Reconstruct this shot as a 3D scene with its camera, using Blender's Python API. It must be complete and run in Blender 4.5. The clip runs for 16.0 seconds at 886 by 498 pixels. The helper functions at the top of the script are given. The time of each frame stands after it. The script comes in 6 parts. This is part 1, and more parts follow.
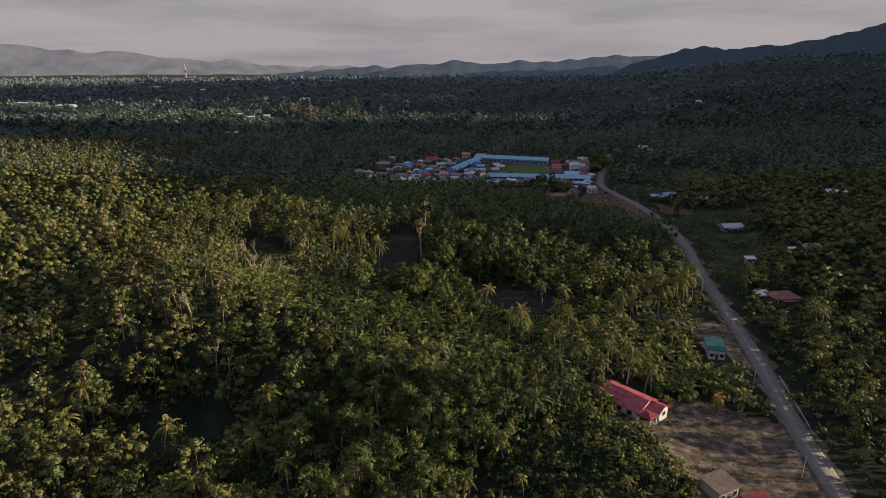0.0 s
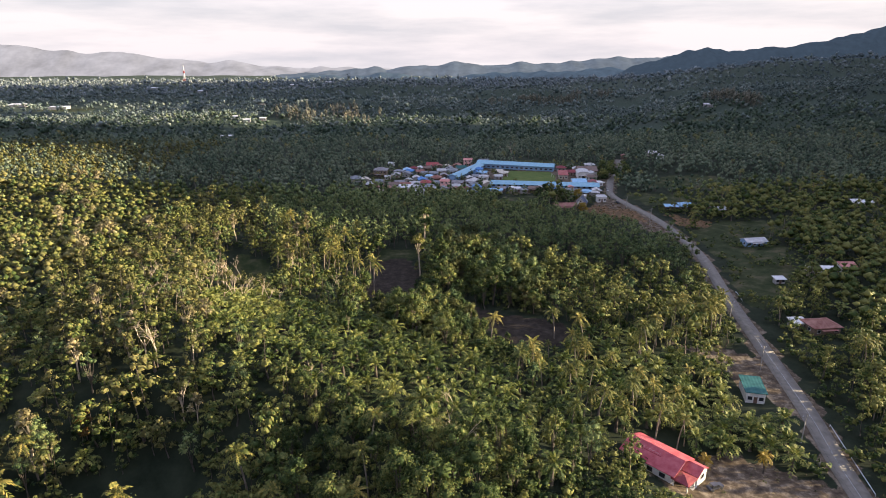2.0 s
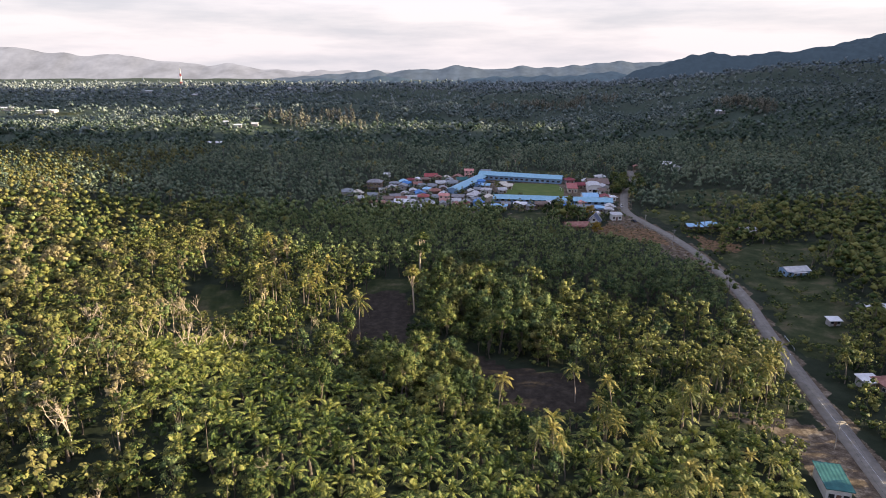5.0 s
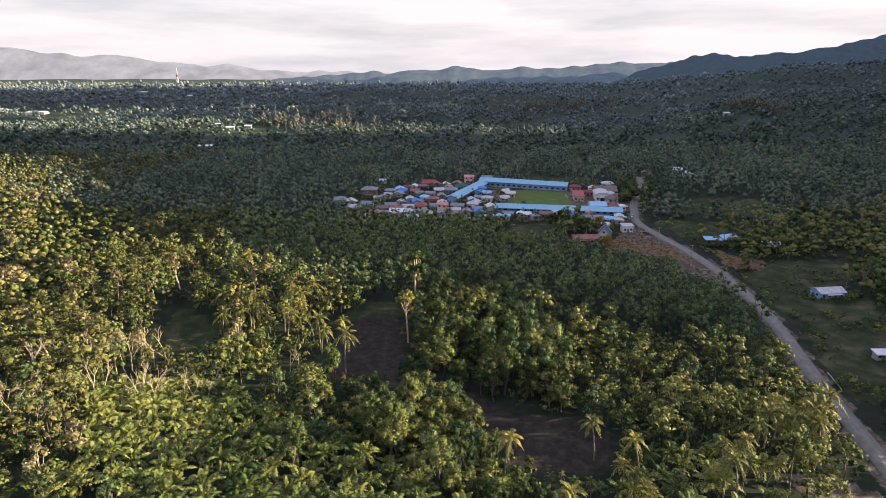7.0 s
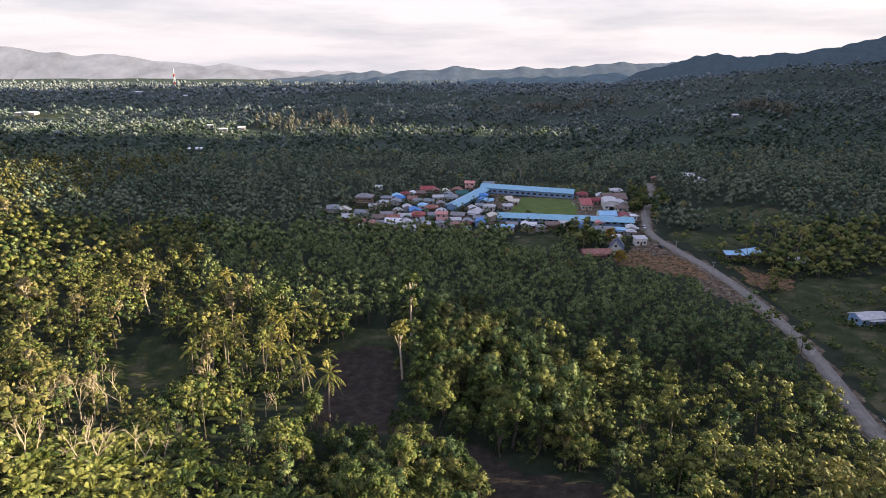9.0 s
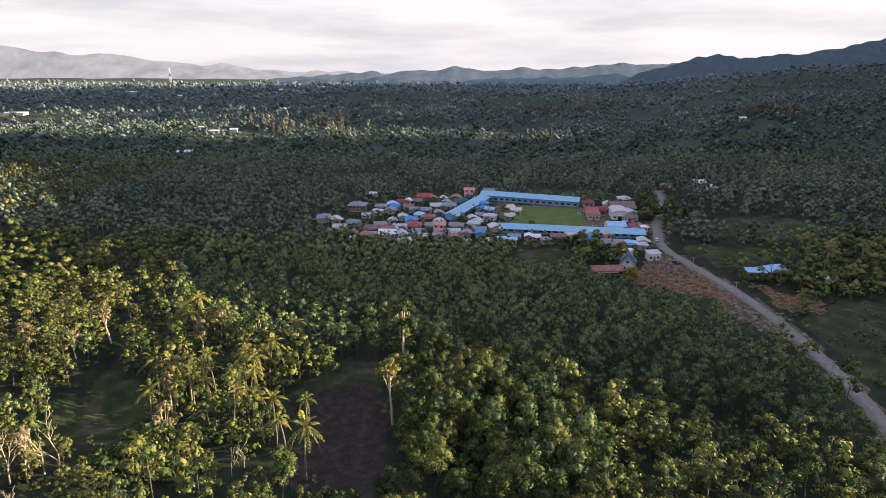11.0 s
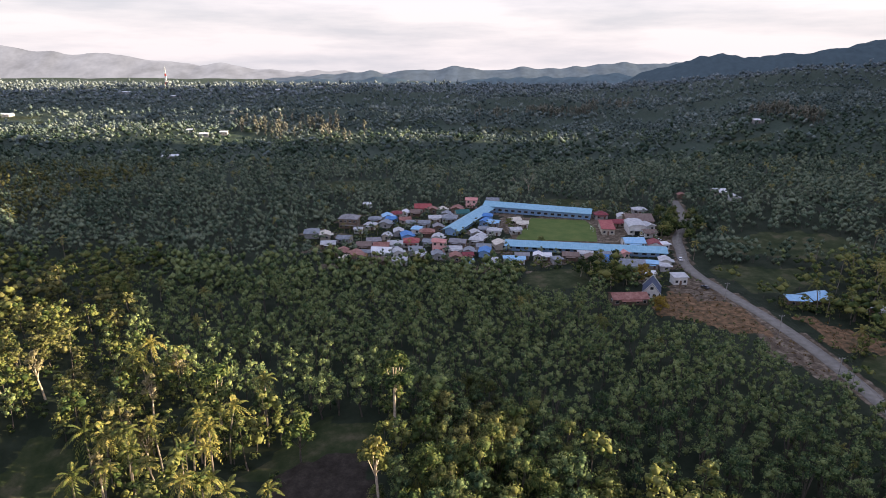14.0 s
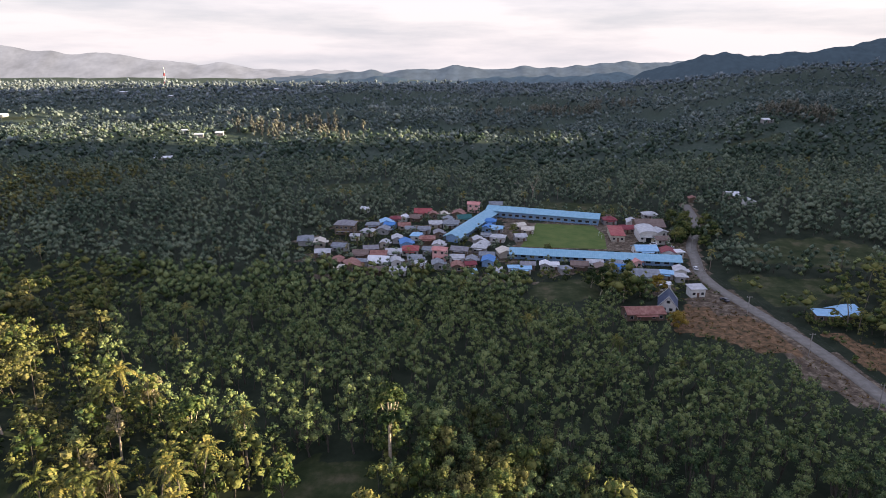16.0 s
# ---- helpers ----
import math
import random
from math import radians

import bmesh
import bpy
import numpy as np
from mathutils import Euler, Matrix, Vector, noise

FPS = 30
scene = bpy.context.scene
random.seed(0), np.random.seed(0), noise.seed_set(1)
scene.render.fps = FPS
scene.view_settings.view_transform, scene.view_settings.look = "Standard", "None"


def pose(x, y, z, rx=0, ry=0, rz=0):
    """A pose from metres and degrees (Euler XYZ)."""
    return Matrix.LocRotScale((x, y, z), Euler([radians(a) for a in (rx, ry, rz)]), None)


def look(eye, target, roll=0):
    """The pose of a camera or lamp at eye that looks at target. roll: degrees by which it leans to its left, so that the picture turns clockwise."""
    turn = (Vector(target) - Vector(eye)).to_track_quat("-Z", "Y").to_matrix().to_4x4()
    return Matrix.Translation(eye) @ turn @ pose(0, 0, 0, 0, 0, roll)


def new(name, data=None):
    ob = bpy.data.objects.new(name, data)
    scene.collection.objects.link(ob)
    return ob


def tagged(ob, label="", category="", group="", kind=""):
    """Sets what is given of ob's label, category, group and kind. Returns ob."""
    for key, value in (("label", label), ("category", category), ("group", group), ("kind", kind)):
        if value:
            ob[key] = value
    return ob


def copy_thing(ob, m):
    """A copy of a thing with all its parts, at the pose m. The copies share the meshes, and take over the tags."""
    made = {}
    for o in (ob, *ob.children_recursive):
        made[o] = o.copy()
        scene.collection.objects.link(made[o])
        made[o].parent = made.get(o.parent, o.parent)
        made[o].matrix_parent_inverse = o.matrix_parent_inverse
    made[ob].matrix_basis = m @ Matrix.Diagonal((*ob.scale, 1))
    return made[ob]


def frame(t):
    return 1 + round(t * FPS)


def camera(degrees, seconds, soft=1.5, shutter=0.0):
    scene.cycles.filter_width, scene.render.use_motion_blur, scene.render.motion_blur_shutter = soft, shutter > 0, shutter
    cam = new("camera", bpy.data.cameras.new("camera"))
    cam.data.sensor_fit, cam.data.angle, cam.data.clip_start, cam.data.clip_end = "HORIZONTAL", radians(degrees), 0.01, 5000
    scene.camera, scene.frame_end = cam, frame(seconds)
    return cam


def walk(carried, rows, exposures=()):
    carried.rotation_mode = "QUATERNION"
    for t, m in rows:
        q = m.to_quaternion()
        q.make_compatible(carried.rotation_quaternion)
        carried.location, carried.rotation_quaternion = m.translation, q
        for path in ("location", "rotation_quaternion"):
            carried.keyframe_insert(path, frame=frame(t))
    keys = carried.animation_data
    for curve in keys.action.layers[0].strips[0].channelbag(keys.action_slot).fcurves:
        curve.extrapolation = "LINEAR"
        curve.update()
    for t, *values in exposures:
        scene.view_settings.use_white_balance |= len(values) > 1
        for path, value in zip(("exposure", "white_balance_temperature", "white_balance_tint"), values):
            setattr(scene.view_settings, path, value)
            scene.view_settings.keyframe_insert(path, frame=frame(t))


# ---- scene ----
cam = camera(73.0, 16.0, soft=0.5)


def heading(x, y, z, yaw, pitch, roll):
    """A camera pose from its place and its yaw, pitch and roll in degrees."""
    p, w = radians(pitch), radians(yaw)
    ahead = Vector((-math.sin(w) * math.cos(p), math.cos(w) * math.cos(p), math.sin(p)))
    eye = Vector((x, y, z))
    return look(eye, eye + ahead * 10, roll)


PATH = [
    (0, 0.01, -463.37, 96.79, 0.042, -18.184, -0.330),
    (0.5, 0.00, -457.29, 96.67, 0.058, -18.197, -0.271),
    (1, 0.02, -451.08, 96.66, 0.075, -18.175, -0.254),
    (1.5, 0.07, -444.73, 96.58, 0.101, -18.126, -0.240),
    (2, -0.08, -438.24, 96.56, 0.087, -18.066, -0.238),
    (2.5, -0.08, -431.61, 96.61, 0.073, -18.030, -0.195),
    (3, 0.12, -425.19, 96.65, 0.086, -17.963, -0.166),
    (3.5, 0.33, -418.64, 96.57, 0.077, -17.898, -0.135),
    (4, 0.35, -412.07, 96.40, 0.065, -17.842, -0.074),
    (6.5, 1.37, -379.17, 95.53, 0.079, -17.653, -0.006),
    (7, 1.43, -372.45, 95.51, 0.055, -17.666, 0.005),
    (7.5, 1.44, -365.92, 95.44, 0.043, -17.660, -0.018),
    (8, 1.43, -359.59, 95.27, 0.027, -17.640, 0.020),
    (8.5, 1.55, -353.33, 95.22, 0.037, -17.631, 0.062),
    (9, 1.63, -346.78, 95.33, 0.009, -17.674, 0.102),
    (11.5, 2.54, -315.81, 95.09, -0.101, -17.635, 0.263),
    (12, 2.75, -309.23, 95.14, -0.085, -17.674, 0.231),
    (12.5, 2.98, -302.80, 95.06, -0.107, -17.665, 0.220),
    (13, 3.15, -296.31, 95.09, -0.126, -17.695, 0.216),
    (13.5, 2.83, -290.94, 95.06, -0.136, -17.691, 0.238),
    (14, 2.28, -287.59, 95.02, -0.124, -17.690, 0.231),
    (14.5, 2.02, -284.65, 94.78, -0.106, -17.697, 0.209),
    (15, 1.94, -280.62, 94.44, -0.076, -17.705, 0.199),
    (15.5, 2.06, -275.60, 94.25, -0.044, -17.735, 0.142),
    (16, 2.30, -270.15, 94.16, -0.027, -17.754, 0.150),
]
GAIN = 1.80
walk(cam, [(row[0], heading(*row[1:])) for row in PATH], [(0, GAIN - 1.35), (0.2, GAIN - 0.6), (0.4, GAIN), (16, GAIN)])

# ---- end of walk ----

# ---- light ----
SUN_AZ, SUN_EL = radians(0), radians(13)  # from +x
SUN_DIR = Vector((math.cos(SUN_EL) * math.cos(SUN_AZ), math.cos(SUN_EL) * math.sin(SUN_AZ), math.sin(SUN_EL)))

world = bpy.data.worlds.new("sky")
world.use_nodes = True
scene.world = world
wn, wl = world.node_tree.nodes, world.node_tree.links
wn.clear()
w_out = wn.new("ShaderNodeOutputWorld")
w_bg = wn.new("ShaderNodeBackground")
w_sky = wn.new("ShaderNodeTexSky")
w_sky.sky_type, w_sky.sun_disc = "NISHITA", False
w_sky.sun_elevation, w_sky.sun_rotation = SUN_EL, radians(90) - SUN_AZ
w_sky.air_density, w_sky.dust_density = 1.0, 2.0
w_co = wn.new("ShaderNodeTexCoord")
w_map = wn.new("ShaderNodeMapping")
w_map.inputs["Scale"].default_value = (1.0, 1.0, 7.0)
w_noise = wn.new("ShaderNodeTexNoise")
w_noise.inputs["Scale"].default_value, w_noise.inputs["Detail"].default_value = 3.2, 7.0
w_noise.inputs["Roughness"].default_value = 0.55
w_ramp = wn.new("ShaderNodeValToRGB")
w_ramp.color_ramp.elements[0].position, w_ramp.color_ramp.elements[1].position = 0.36, 0.58
w_ramp.color_ramp.elements[0].color = (5.7, 5.5, 6.0, 1)
w_ramp.color_ramp.elements[1].color = (7.9, 7.2, 7.45, 1)
w_sep = wn.new("ShaderNodeSeparateXYZ")
w_high = wn.new("ShaderNodeValToRGB")  # bluer and dimmer towards the zenith
w_high.color_ramp.elements[0].position, w_high.color_ramp.elements[1].position = 0.06, 0.6
w_high.color_ramp.elements[0].color, w_high.color_ramp.elements[1].color = (1, 1, 1, 1), (0.78, 0.915, 1.33, 1)
w_tint = wn.new("ShaderNodeMix")
w_tint.data_type, w_tint.blend_type = "RGBA", "MULTIPLY"
w_tint.inputs["Factor"].default_value = 1.0
wl.new(w_co.outputs["Generated"], w_sep.inputs["Vector"])
wl.new(w_sep.outputs["Z"], w_high.inputs["Fac"])
wl.new(w_ramp.outputs["Color"], w_tint.inputs["A"])
wl.new(w_high.outputs["Color"], w_tint.inputs["B"])
w_mix = wn.new("ShaderNodeMix")
w_mix.data_type = "RGBA"
w_mix.inputs["Factor"].default_value = 0.86
wl.new(w_co.outputs["Generated"], w_map.inputs["Vector"])
wl.new(w_map.outputs["Vector"], w_noise.inputs["Vector"])
wl.new(w_noise.outputs["Fac"], w_ramp.inputs["Fac"])
wl.new(w_sky.outputs["Color"], w_mix.inputs["A"])
wl.new(w_tint.outputs["Result"], w_mix.inputs["B"])
wl.new(w_mix.outputs["Result"], w_bg.inputs["Color"])
w_bg.inputs["Strength"].default_value = 0.0425
wl.new(w_bg.outputs["Background"], w_out.inputs["Surface"])

sun_data = bpy.data.lights.new("sun", "SUN")
sun_data.energy, sun_data.angle, sun_data.color = 5.0, radians(0.6), (1.0, 0.82, 0.56)
sun = new("sun", sun_data)
sun.matrix_world = look(SUN_DIR * 900, (0, 0, 0))


# ---- materials ----
def node_mat(name):
    m = bpy.data.materials.new(name)
    m.use_nodes = True
    m.node_tree.nodes.clear()
    return m, m.node_tree.nodes, m.node_tree.links


def ramp(nodes, stops):
    r = nodes.new("ShaderNodeValToRGB")
    el = r.color_ramp.elements
    while len(el) < len(stops):
        el.new(0.5)
    for e, (p, c) in zip(el, stops):
        e.position, e.color = p, (*c, 1)
    return r


def noise_node(nodes, links, scale, detail=4.0, rough=0.55, object_space=False):
    n = nodes.new("ShaderNodeTexNoise")
    n.inputs["Scale"].default_value, n.inputs["Detail"].default_value = scale, detail
    n.inputs["Roughness"].default_value = rough
    if object_space:
        c = nodes.new("ShaderNodeTexCoord")
        links.new(c.outputs["Object"], n.inputs["Vector"])
    else:
        c = nodes.new("ShaderNodeNewGeometry")
        links.new(c.outputs["Position"], n.inputs["Vector"])
    return n


def leaf_mat(name, dark, mid, light, through_part=0.22, gloss=0.12, patch=0.11):
    """Foliage: its colour varies from tree to tree, from clump to clump and from leaf to leaf."""
    m, nodes, links = node_mat(name)
    big = noise_node(nodes, links, patch, 3.0)
    info = nodes.new("ShaderNodeObjectInfo")
    geo = nodes.new("ShaderNodeNewGeometry")
    a = nodes.new("ShaderNodeMath")
    a.operation = "MULTIPLY_ADD"
    a.inputs[1].default_value = 0.58
    links.new(geo.outputs["Random Per Island"], a.inputs[0])
    spread = nodes.new("ShaderNodeMapRange")
    spread.inputs["From Min"].default_value, spread.inputs["From Max"].default_value = 0.3, 0.7
    spread.inputs["To Min"].default_value, spread.inputs["To Max"].default_value = -0.04, 0.58
    links.new(big.outputs["Fac"], spread.inputs["Value"])
    links.new(spread.outputs["Result"], a.inputs[2])
    b = nodes.new("ShaderNodeMath")
    b.operation = "MULTIPLY_ADD"
    b.inputs[1].default_value = 0.32
    links.new(info.outputs["Random"], b.inputs[0])
    links.new(a.outputs[0], b.inputs[2])
    fine = noise_node(nodes, links, 2.6, 3.0, 0.6)
    f = nodes.new("ShaderNodeMath")
    f.operation = "MULTIPLY_ADD"
    f.inputs[1].default_value = 0.7
    links.new(fine.outputs["Fac"], f.inputs[0])
    links.new(b.outputs[0], f.inputs[2])
    g = nodes.new("ShaderNodeMath")
    g.operation = "SUBTRACT"
    g.inputs[1].default_value = 0.35
    links.new(f.outputs[0], g.inputs[0])
    r = ramp(nodes, [(0.42, dark), (0.74, mid), (1.05, light)])
    links.new(g.outputs[0], r.inputs["Fac"])
    p = nodes.new("ShaderNodeBsdfPrincipled")
    bp = nodes.new("ShaderNodeBump")
    bp.inputs["Strength"].default_value, bp.inputs["Distance"].default_value = 0.7, 0.25
    links.new(fine.outputs["Fac"], bp.inputs["Height"])
    links.new(bp.outputs["Normal"], p.inputs["Normal"])
    p.inputs["Roughness"].default_value = 0.55
    p.inputs["Specular IOR Level"].default_value = gloss * 2
    links.new(r.outputs["Color"], p.inputs["Base Color"])
    t = nodes.new("ShaderNodeBsdfTranslucent")
    links.new(r.outputs["Color"], t.inputs["Color"])
    s = nodes.new("ShaderNodeMixShader")
    s.inputs["Fac"].default_value = through_part
    links.new(p.outputs[0], s.inputs[1])
    links.new(t.outputs[0], s.inputs[2])
    o = nodes.new("ShaderNodeOutputMaterial")
    links.new(s.outputs[0], o.inputs["Surface"])
    return m


def plain_mat(name, colour, other, scale=1.5, rough=0.7, metal=0.0, bump=0.0, fine=12.0, wave=None, spec=0.4):
    """A surface with blotches of a second colour, a fine grain and, if wave is given, ribs that far apart in metres."""
    m, nodes, links = node_mat(name)
    n = noise_node(nodes, links, scale, 5.0, 0.6)
    n2 = noise_node(nodes, links, fine, 3.0, 0.6)
    r = ramp(nodes, [(0.35, colour), (0.72, other)])
    mix = nodes.new("ShaderNodeMath")
    mix.operation = "MULTIPLY_ADD"
    mix.inputs[1].default_value = 0.25
    links.new(n2.outputs["Fac"], mix.inputs[0])
    sub = nodes.new("ShaderNodeMath")
    sub.operation = "SUBTRACT"
    sub.inputs[1].default_value = 0.12
    links.new(n.outputs["Fac"], sub.inputs[0])
    links.new(sub.outputs[0], mix.inputs[2])
    links.new(mix.outputs[0], r.inputs["Fac"])
    p = nodes.new("ShaderNodeBsdfPrincipled")
    links.new(r.outputs["Color"], p.inputs["Base Color"])
    p.inputs["Roughness"].default_value, p.inputs["Metallic"].default_value = rough, metal
    p.inputs["Specular IOR Level"].default_value = spec
    if bump or wave:
        bp = nodes.new("ShaderNodeBump")
        bp.inputs["Strength"].default_value = bump or 0.5
        if wave:
            c = nodes.new("ShaderNodeTexCoord")
            w = nodes.new("ShaderNodeTexWave")
            w.bands_direction = "X"
            w.inputs["Scale"].default_value = 0.314 / wave
            links.new(c.outputs["Object"], w.inputs["Vector"])
            links.new(w.outputs["Fac"], bp.inputs["Height"])
            bp.inputs["Distance"].default_value = 0.05
        else:
            links.new(n2.outputs["Fac"], bp.inputs["Height"])
            bp.inputs["Distance"].default_value = 0.15
        links.new(bp.outputs["Normal"], p.inputs["Normal"])
    o = nodes.new("ShaderNodeOutputMaterial")
    links.new(p.outputs[0], o.inputs["Surface"])
    return m


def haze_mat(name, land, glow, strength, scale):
    """A range of hills many kilometres off; its own glow stands in for lit air."""
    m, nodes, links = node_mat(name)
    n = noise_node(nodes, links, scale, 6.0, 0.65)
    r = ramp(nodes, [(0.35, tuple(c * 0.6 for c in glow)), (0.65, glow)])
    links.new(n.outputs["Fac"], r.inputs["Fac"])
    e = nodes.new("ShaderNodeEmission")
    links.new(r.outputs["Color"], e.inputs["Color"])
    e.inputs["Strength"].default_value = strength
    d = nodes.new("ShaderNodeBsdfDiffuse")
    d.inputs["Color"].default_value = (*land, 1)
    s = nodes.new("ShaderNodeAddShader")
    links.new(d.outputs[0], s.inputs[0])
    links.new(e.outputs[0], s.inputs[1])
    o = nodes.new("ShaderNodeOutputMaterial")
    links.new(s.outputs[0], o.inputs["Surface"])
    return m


LEAF_BROAD = leaf_mat("broad_leaves", (0.018, 0.035, 0.012), (0.066, 0.096, 0.027), (0.180, 0.182, 0.055), 0.12, 0.05)
LEAF_RUBBER = leaf_mat("plantation_leaves", (0.024, 0.048, 0.022), (0.090, 0.132, 0.052), (0.215, 0.250, 0.095), 0.1, 0.05, 0.2)
LEAF_PALM = leaf_mat("coconut_fronds", (0.065, 0.082, 0.020), (0.13, 0.135, 0.034), (0.27, 0.225, 0.06), 0.2, 0.08)
LEAF_OIL = leaf_mat("oil_palm_fronds", (0.034, 0.058, 0.015), (0.096, 0.126, 0.030), (0.215, 0.22, 0.062), 0.2, 0.08)
LEAF_YELLOW = leaf_mat("yellowed_leaves", (0.16, 0.11, 0.015), (0.26, 0.18, 0.02), (0.36, 0.26, 0.04))
LEAF_RUST = leaf_mat("rust_leaves", (0.09, 0.05, 0.012), (0.14, 0.08, 0.02), (0.18, 0.12, 0.03))
# valley and far woods: haze is tinted into these paler, bluer leaves
LEAF_HAZE_VALLEY = leaf_mat("valley_woods_haze_tint", (0.038, 0.064, 0.042), (0.102, 0.142, 0.092), (0.205, 0.24, 0.155), 0.15, 0.03, 0.03)
LEAF_HAZE_FAR = leaf_mat("far_woods_haze_tint", (0.078, 0.110, 0.098), (0.175, 0.215, 0.195), (0.27, 0.30, 0.25), 0.15, 0.03, 0.016)
LEAF_PALE = leaf_mat("thin_pale_leaves", (0.12, 0.105, 0.045), (0.22, 0.185, 0.085), (0.32, 0.27, 0.15), 0.14)
LEAF_OLIVE = leaf_mat("olive_leaves", (0.028, 0.040, 0.012), (0.080, 0.092, 0.028), (0.180, 0.165, 0.060), 0.12, 0.05)
# farthest woods: lightest and bluest, with the haze put into the leaf colour
LEAF_HAZE_FARTHEST = leaf_mat("farthest_woods_haze_tint", (0.105, 0.132, 0.136), (0.205, 0.242, 0.245), (0.30, 0.325, 0.31), 0.12, 0.03, 0.01)
LEAF_STRAW = leaf_mat("straw_leaves", (0.12, 0.12, 0.09), (0.20, 0.20, 0.15), (0.31, 0.29, 0.22), 0.2, 0.03)
BARK = plain_mat("bark", (0.055, 0.046, 0.035), (0.12, 0.10, 0.08), 1.2, 0.85, bump=0.4)
BARK_PALM = plain_mat("palm_bark", (0.13, 0.11, 0.085), (0.24, 0.20, 0.16), 1.5, 0.85, bump=0.4)
BARK_DEAD = plain_mat("bleached_wood", (0.34, 0.27, 0.19), (0.55, 0.46, 0.35), 1.5, 0.85, bump=0.4)


# ---- the lie of the land ----
ROAD = [(70, -470), (78, -420), (86, -375), (93, -335), (97, -314), (102.5, -291), (110, -249), (117.5, -207), (126.5, -163), (130, -122), (129, -86), (123.5, -52), (120, -30), (120.5, -12), (125.5, 6), (131.5, 27), (141, 46), (152, 75), (160, 110)]


def smooth_line(pts, steps):
    """A curve through the points of a plan, cut into short pieces."""
    out = []
    for i in range(len(pts) - 1):
        p0, p1, p2, p3 = (np.array(pts[max(0, min(len(pts) - 1, i + k))], float) for k in (-1, 0, 1, 2))
        for s in range(steps):
            t = s / steps
            out.append(0.5 * (2 * p1 + (p2 - p0) * t + (2 * p0 - 5 * p1 + 4 * p2 - p3) * t * t + (3 * p1 - p0 - 3 * p2 + p3) * t ** 3))
    out.append(np.array(pts[-1], float))
    return np.array(out)


ROAD_LINE = smooth_line(ROAD, 10)


def to_road(x, y):
    """The distance of places of the plan to the road's middle."""
    x, y = np.asarray(x, float), np.asarray(y, float)
    best = np.full(np.broadcast(x, y).shape, 1e9)
    for a, b in zip(ROAD_LINE[:-1:2], ROAD_LINE[2::2]):
        d = b - a
        t = np.clip(((x - a[0]) * d[0] + (y - a[1]) * d[1]) / (d @ d), 0, 1)
        best = np.minimum(best, np.hypot(x - a[0] - t * d[0], y - a[1] - t * d[1]))
    return best


def step(v, a, b):
    t = np.clip((v - a) / (b - a), 0, 1)
    return t * t * (3 - 2 * t)


def hump(x, y, cx, cy, sx, sy, h, turn=0.0):
    c, s = math.cos(radians(turn)), math.sin(radians(turn))
    u, v = (x - cx) * c + (y - cy) * s, -(x - cx) * s + (y - cy) * c
    return h * np.exp(-(u / sx) ** 2 - (v / sy) ** 2)


def ripple(x, y, size, k):
    """Soft rolling relief between -1 and 1."""
    x, y = x / size, y / size
    return (np.sin(1.3 * x + 2.1 * y + k) + np.sin(2.2 * x - 1.1 * y + 2.3 * k) + np.sin(-0.7 * x + 1.7 * y + 4.1 * k)) / 3


def height(x, y):
    """The height of the ground over the plan."""
    x, y = np.asarray(x, float), np.asarray(y, float)
    z = hump(x, y, -45, -287, 58, 36, 11) + hump(x, y, -98, -255, 42, 40, 12) + hump(x, y, -165, -195, 70, 55, 7)
    z = z + hump(x, y, -270, -10, 90, 80, 7) + hump(x, y, -130, -130, 40, 30, 4) + hump(x, y, 10, -325, 30, 22, 7)
    z = z - hump(x, y, -72, -319, 34, 21, 17) + hump(x, y, 45, -345, 16, 16, 5) + hump(x, y, -10, -120, 60, 40, 3)
    z = z + hump(x, y, 230, 90, 70, 90, 9) + hump(x, y, 400, 440, 140, 130, 20) + hump(x, y, 190, -175, 40, 60, 3)
    z = z - hump(x, y, -93, -175, 19, 17, 6)
    # rolling country beyond the village
    z = z + hump(x, y, -150, 640, 190, 80, 20) + hump(x, y, 150, 830, 170, 90, 24) + hump(x, y, 500, 760, 130, 70, 20) + 8 * ripple(x, y, 75, 11) * step(x, 450, 750)
    z = z + hump(x, y, -320, 470, 130, 70, 10) + hump(x, y, -60, 1100, 260, 120, 22)
    away = step(y, 120, 420) + step(-x, 250, 500) + step(x, 300, 500)
    z = z + np.clip(away, 0, 1) * (4 * ripple(x, y, 60, 1) + 6 * ripple(x, y, 170, 2))
    z = z + 1.0 * ripple(x, y, 17, 3) * step(to_road(x, y), 8, 40) * (1 - step(x, -80, -60) * step(-x, -140, -125) * step(y, -45, -30) * step(-y, -115, -100))
    # the long slope of the eastern hills
    z = z + np.interp(x, [250, 451, 590, 769, 977, 1283, 1700], [0, 14, 30, 56, 74, 82, 92]) * np.exp(-((y - 1250) / 330) ** 2)
    z = z + np.interp(x, [300, 480, 620, 900], [0, 26, 40, 52]) * np.exp(-((y - 560) / 190) ** 2) - 30 * step(y, 1500, 2600) * (1 - step(x, 700, 1200))
    # unseen crest added to keep the low sun off the valley; notches light strips
    crest = np.maximum(560, 0.74 * (y + 470) + 330)
    tall = np.interp(y, [-700, -560, -420, -360, -330, -300, -260, -240, -215, -195, -180, -165, -150, -130, -110, -80, -30, 60, 130, 190, 240, 380, 402, 465, 480, 530, 545, 565, 585, 670, 690, 765, 790, 1000, 1300, 2830, 3200],
                     [0, 50, 80, 86, 91, 94, 96, 101, 109, 123, 129, 138, 146, 157, 172, 187, 209, 233, 254, 286, 400, 450, 158, 158, 320, 320, 222, 222, 480, 500, 268, 268, 520, 600, 650, 660, 0])
    z = z + tall * np.exp(-((x - crest) / 165) ** 2)
    return z


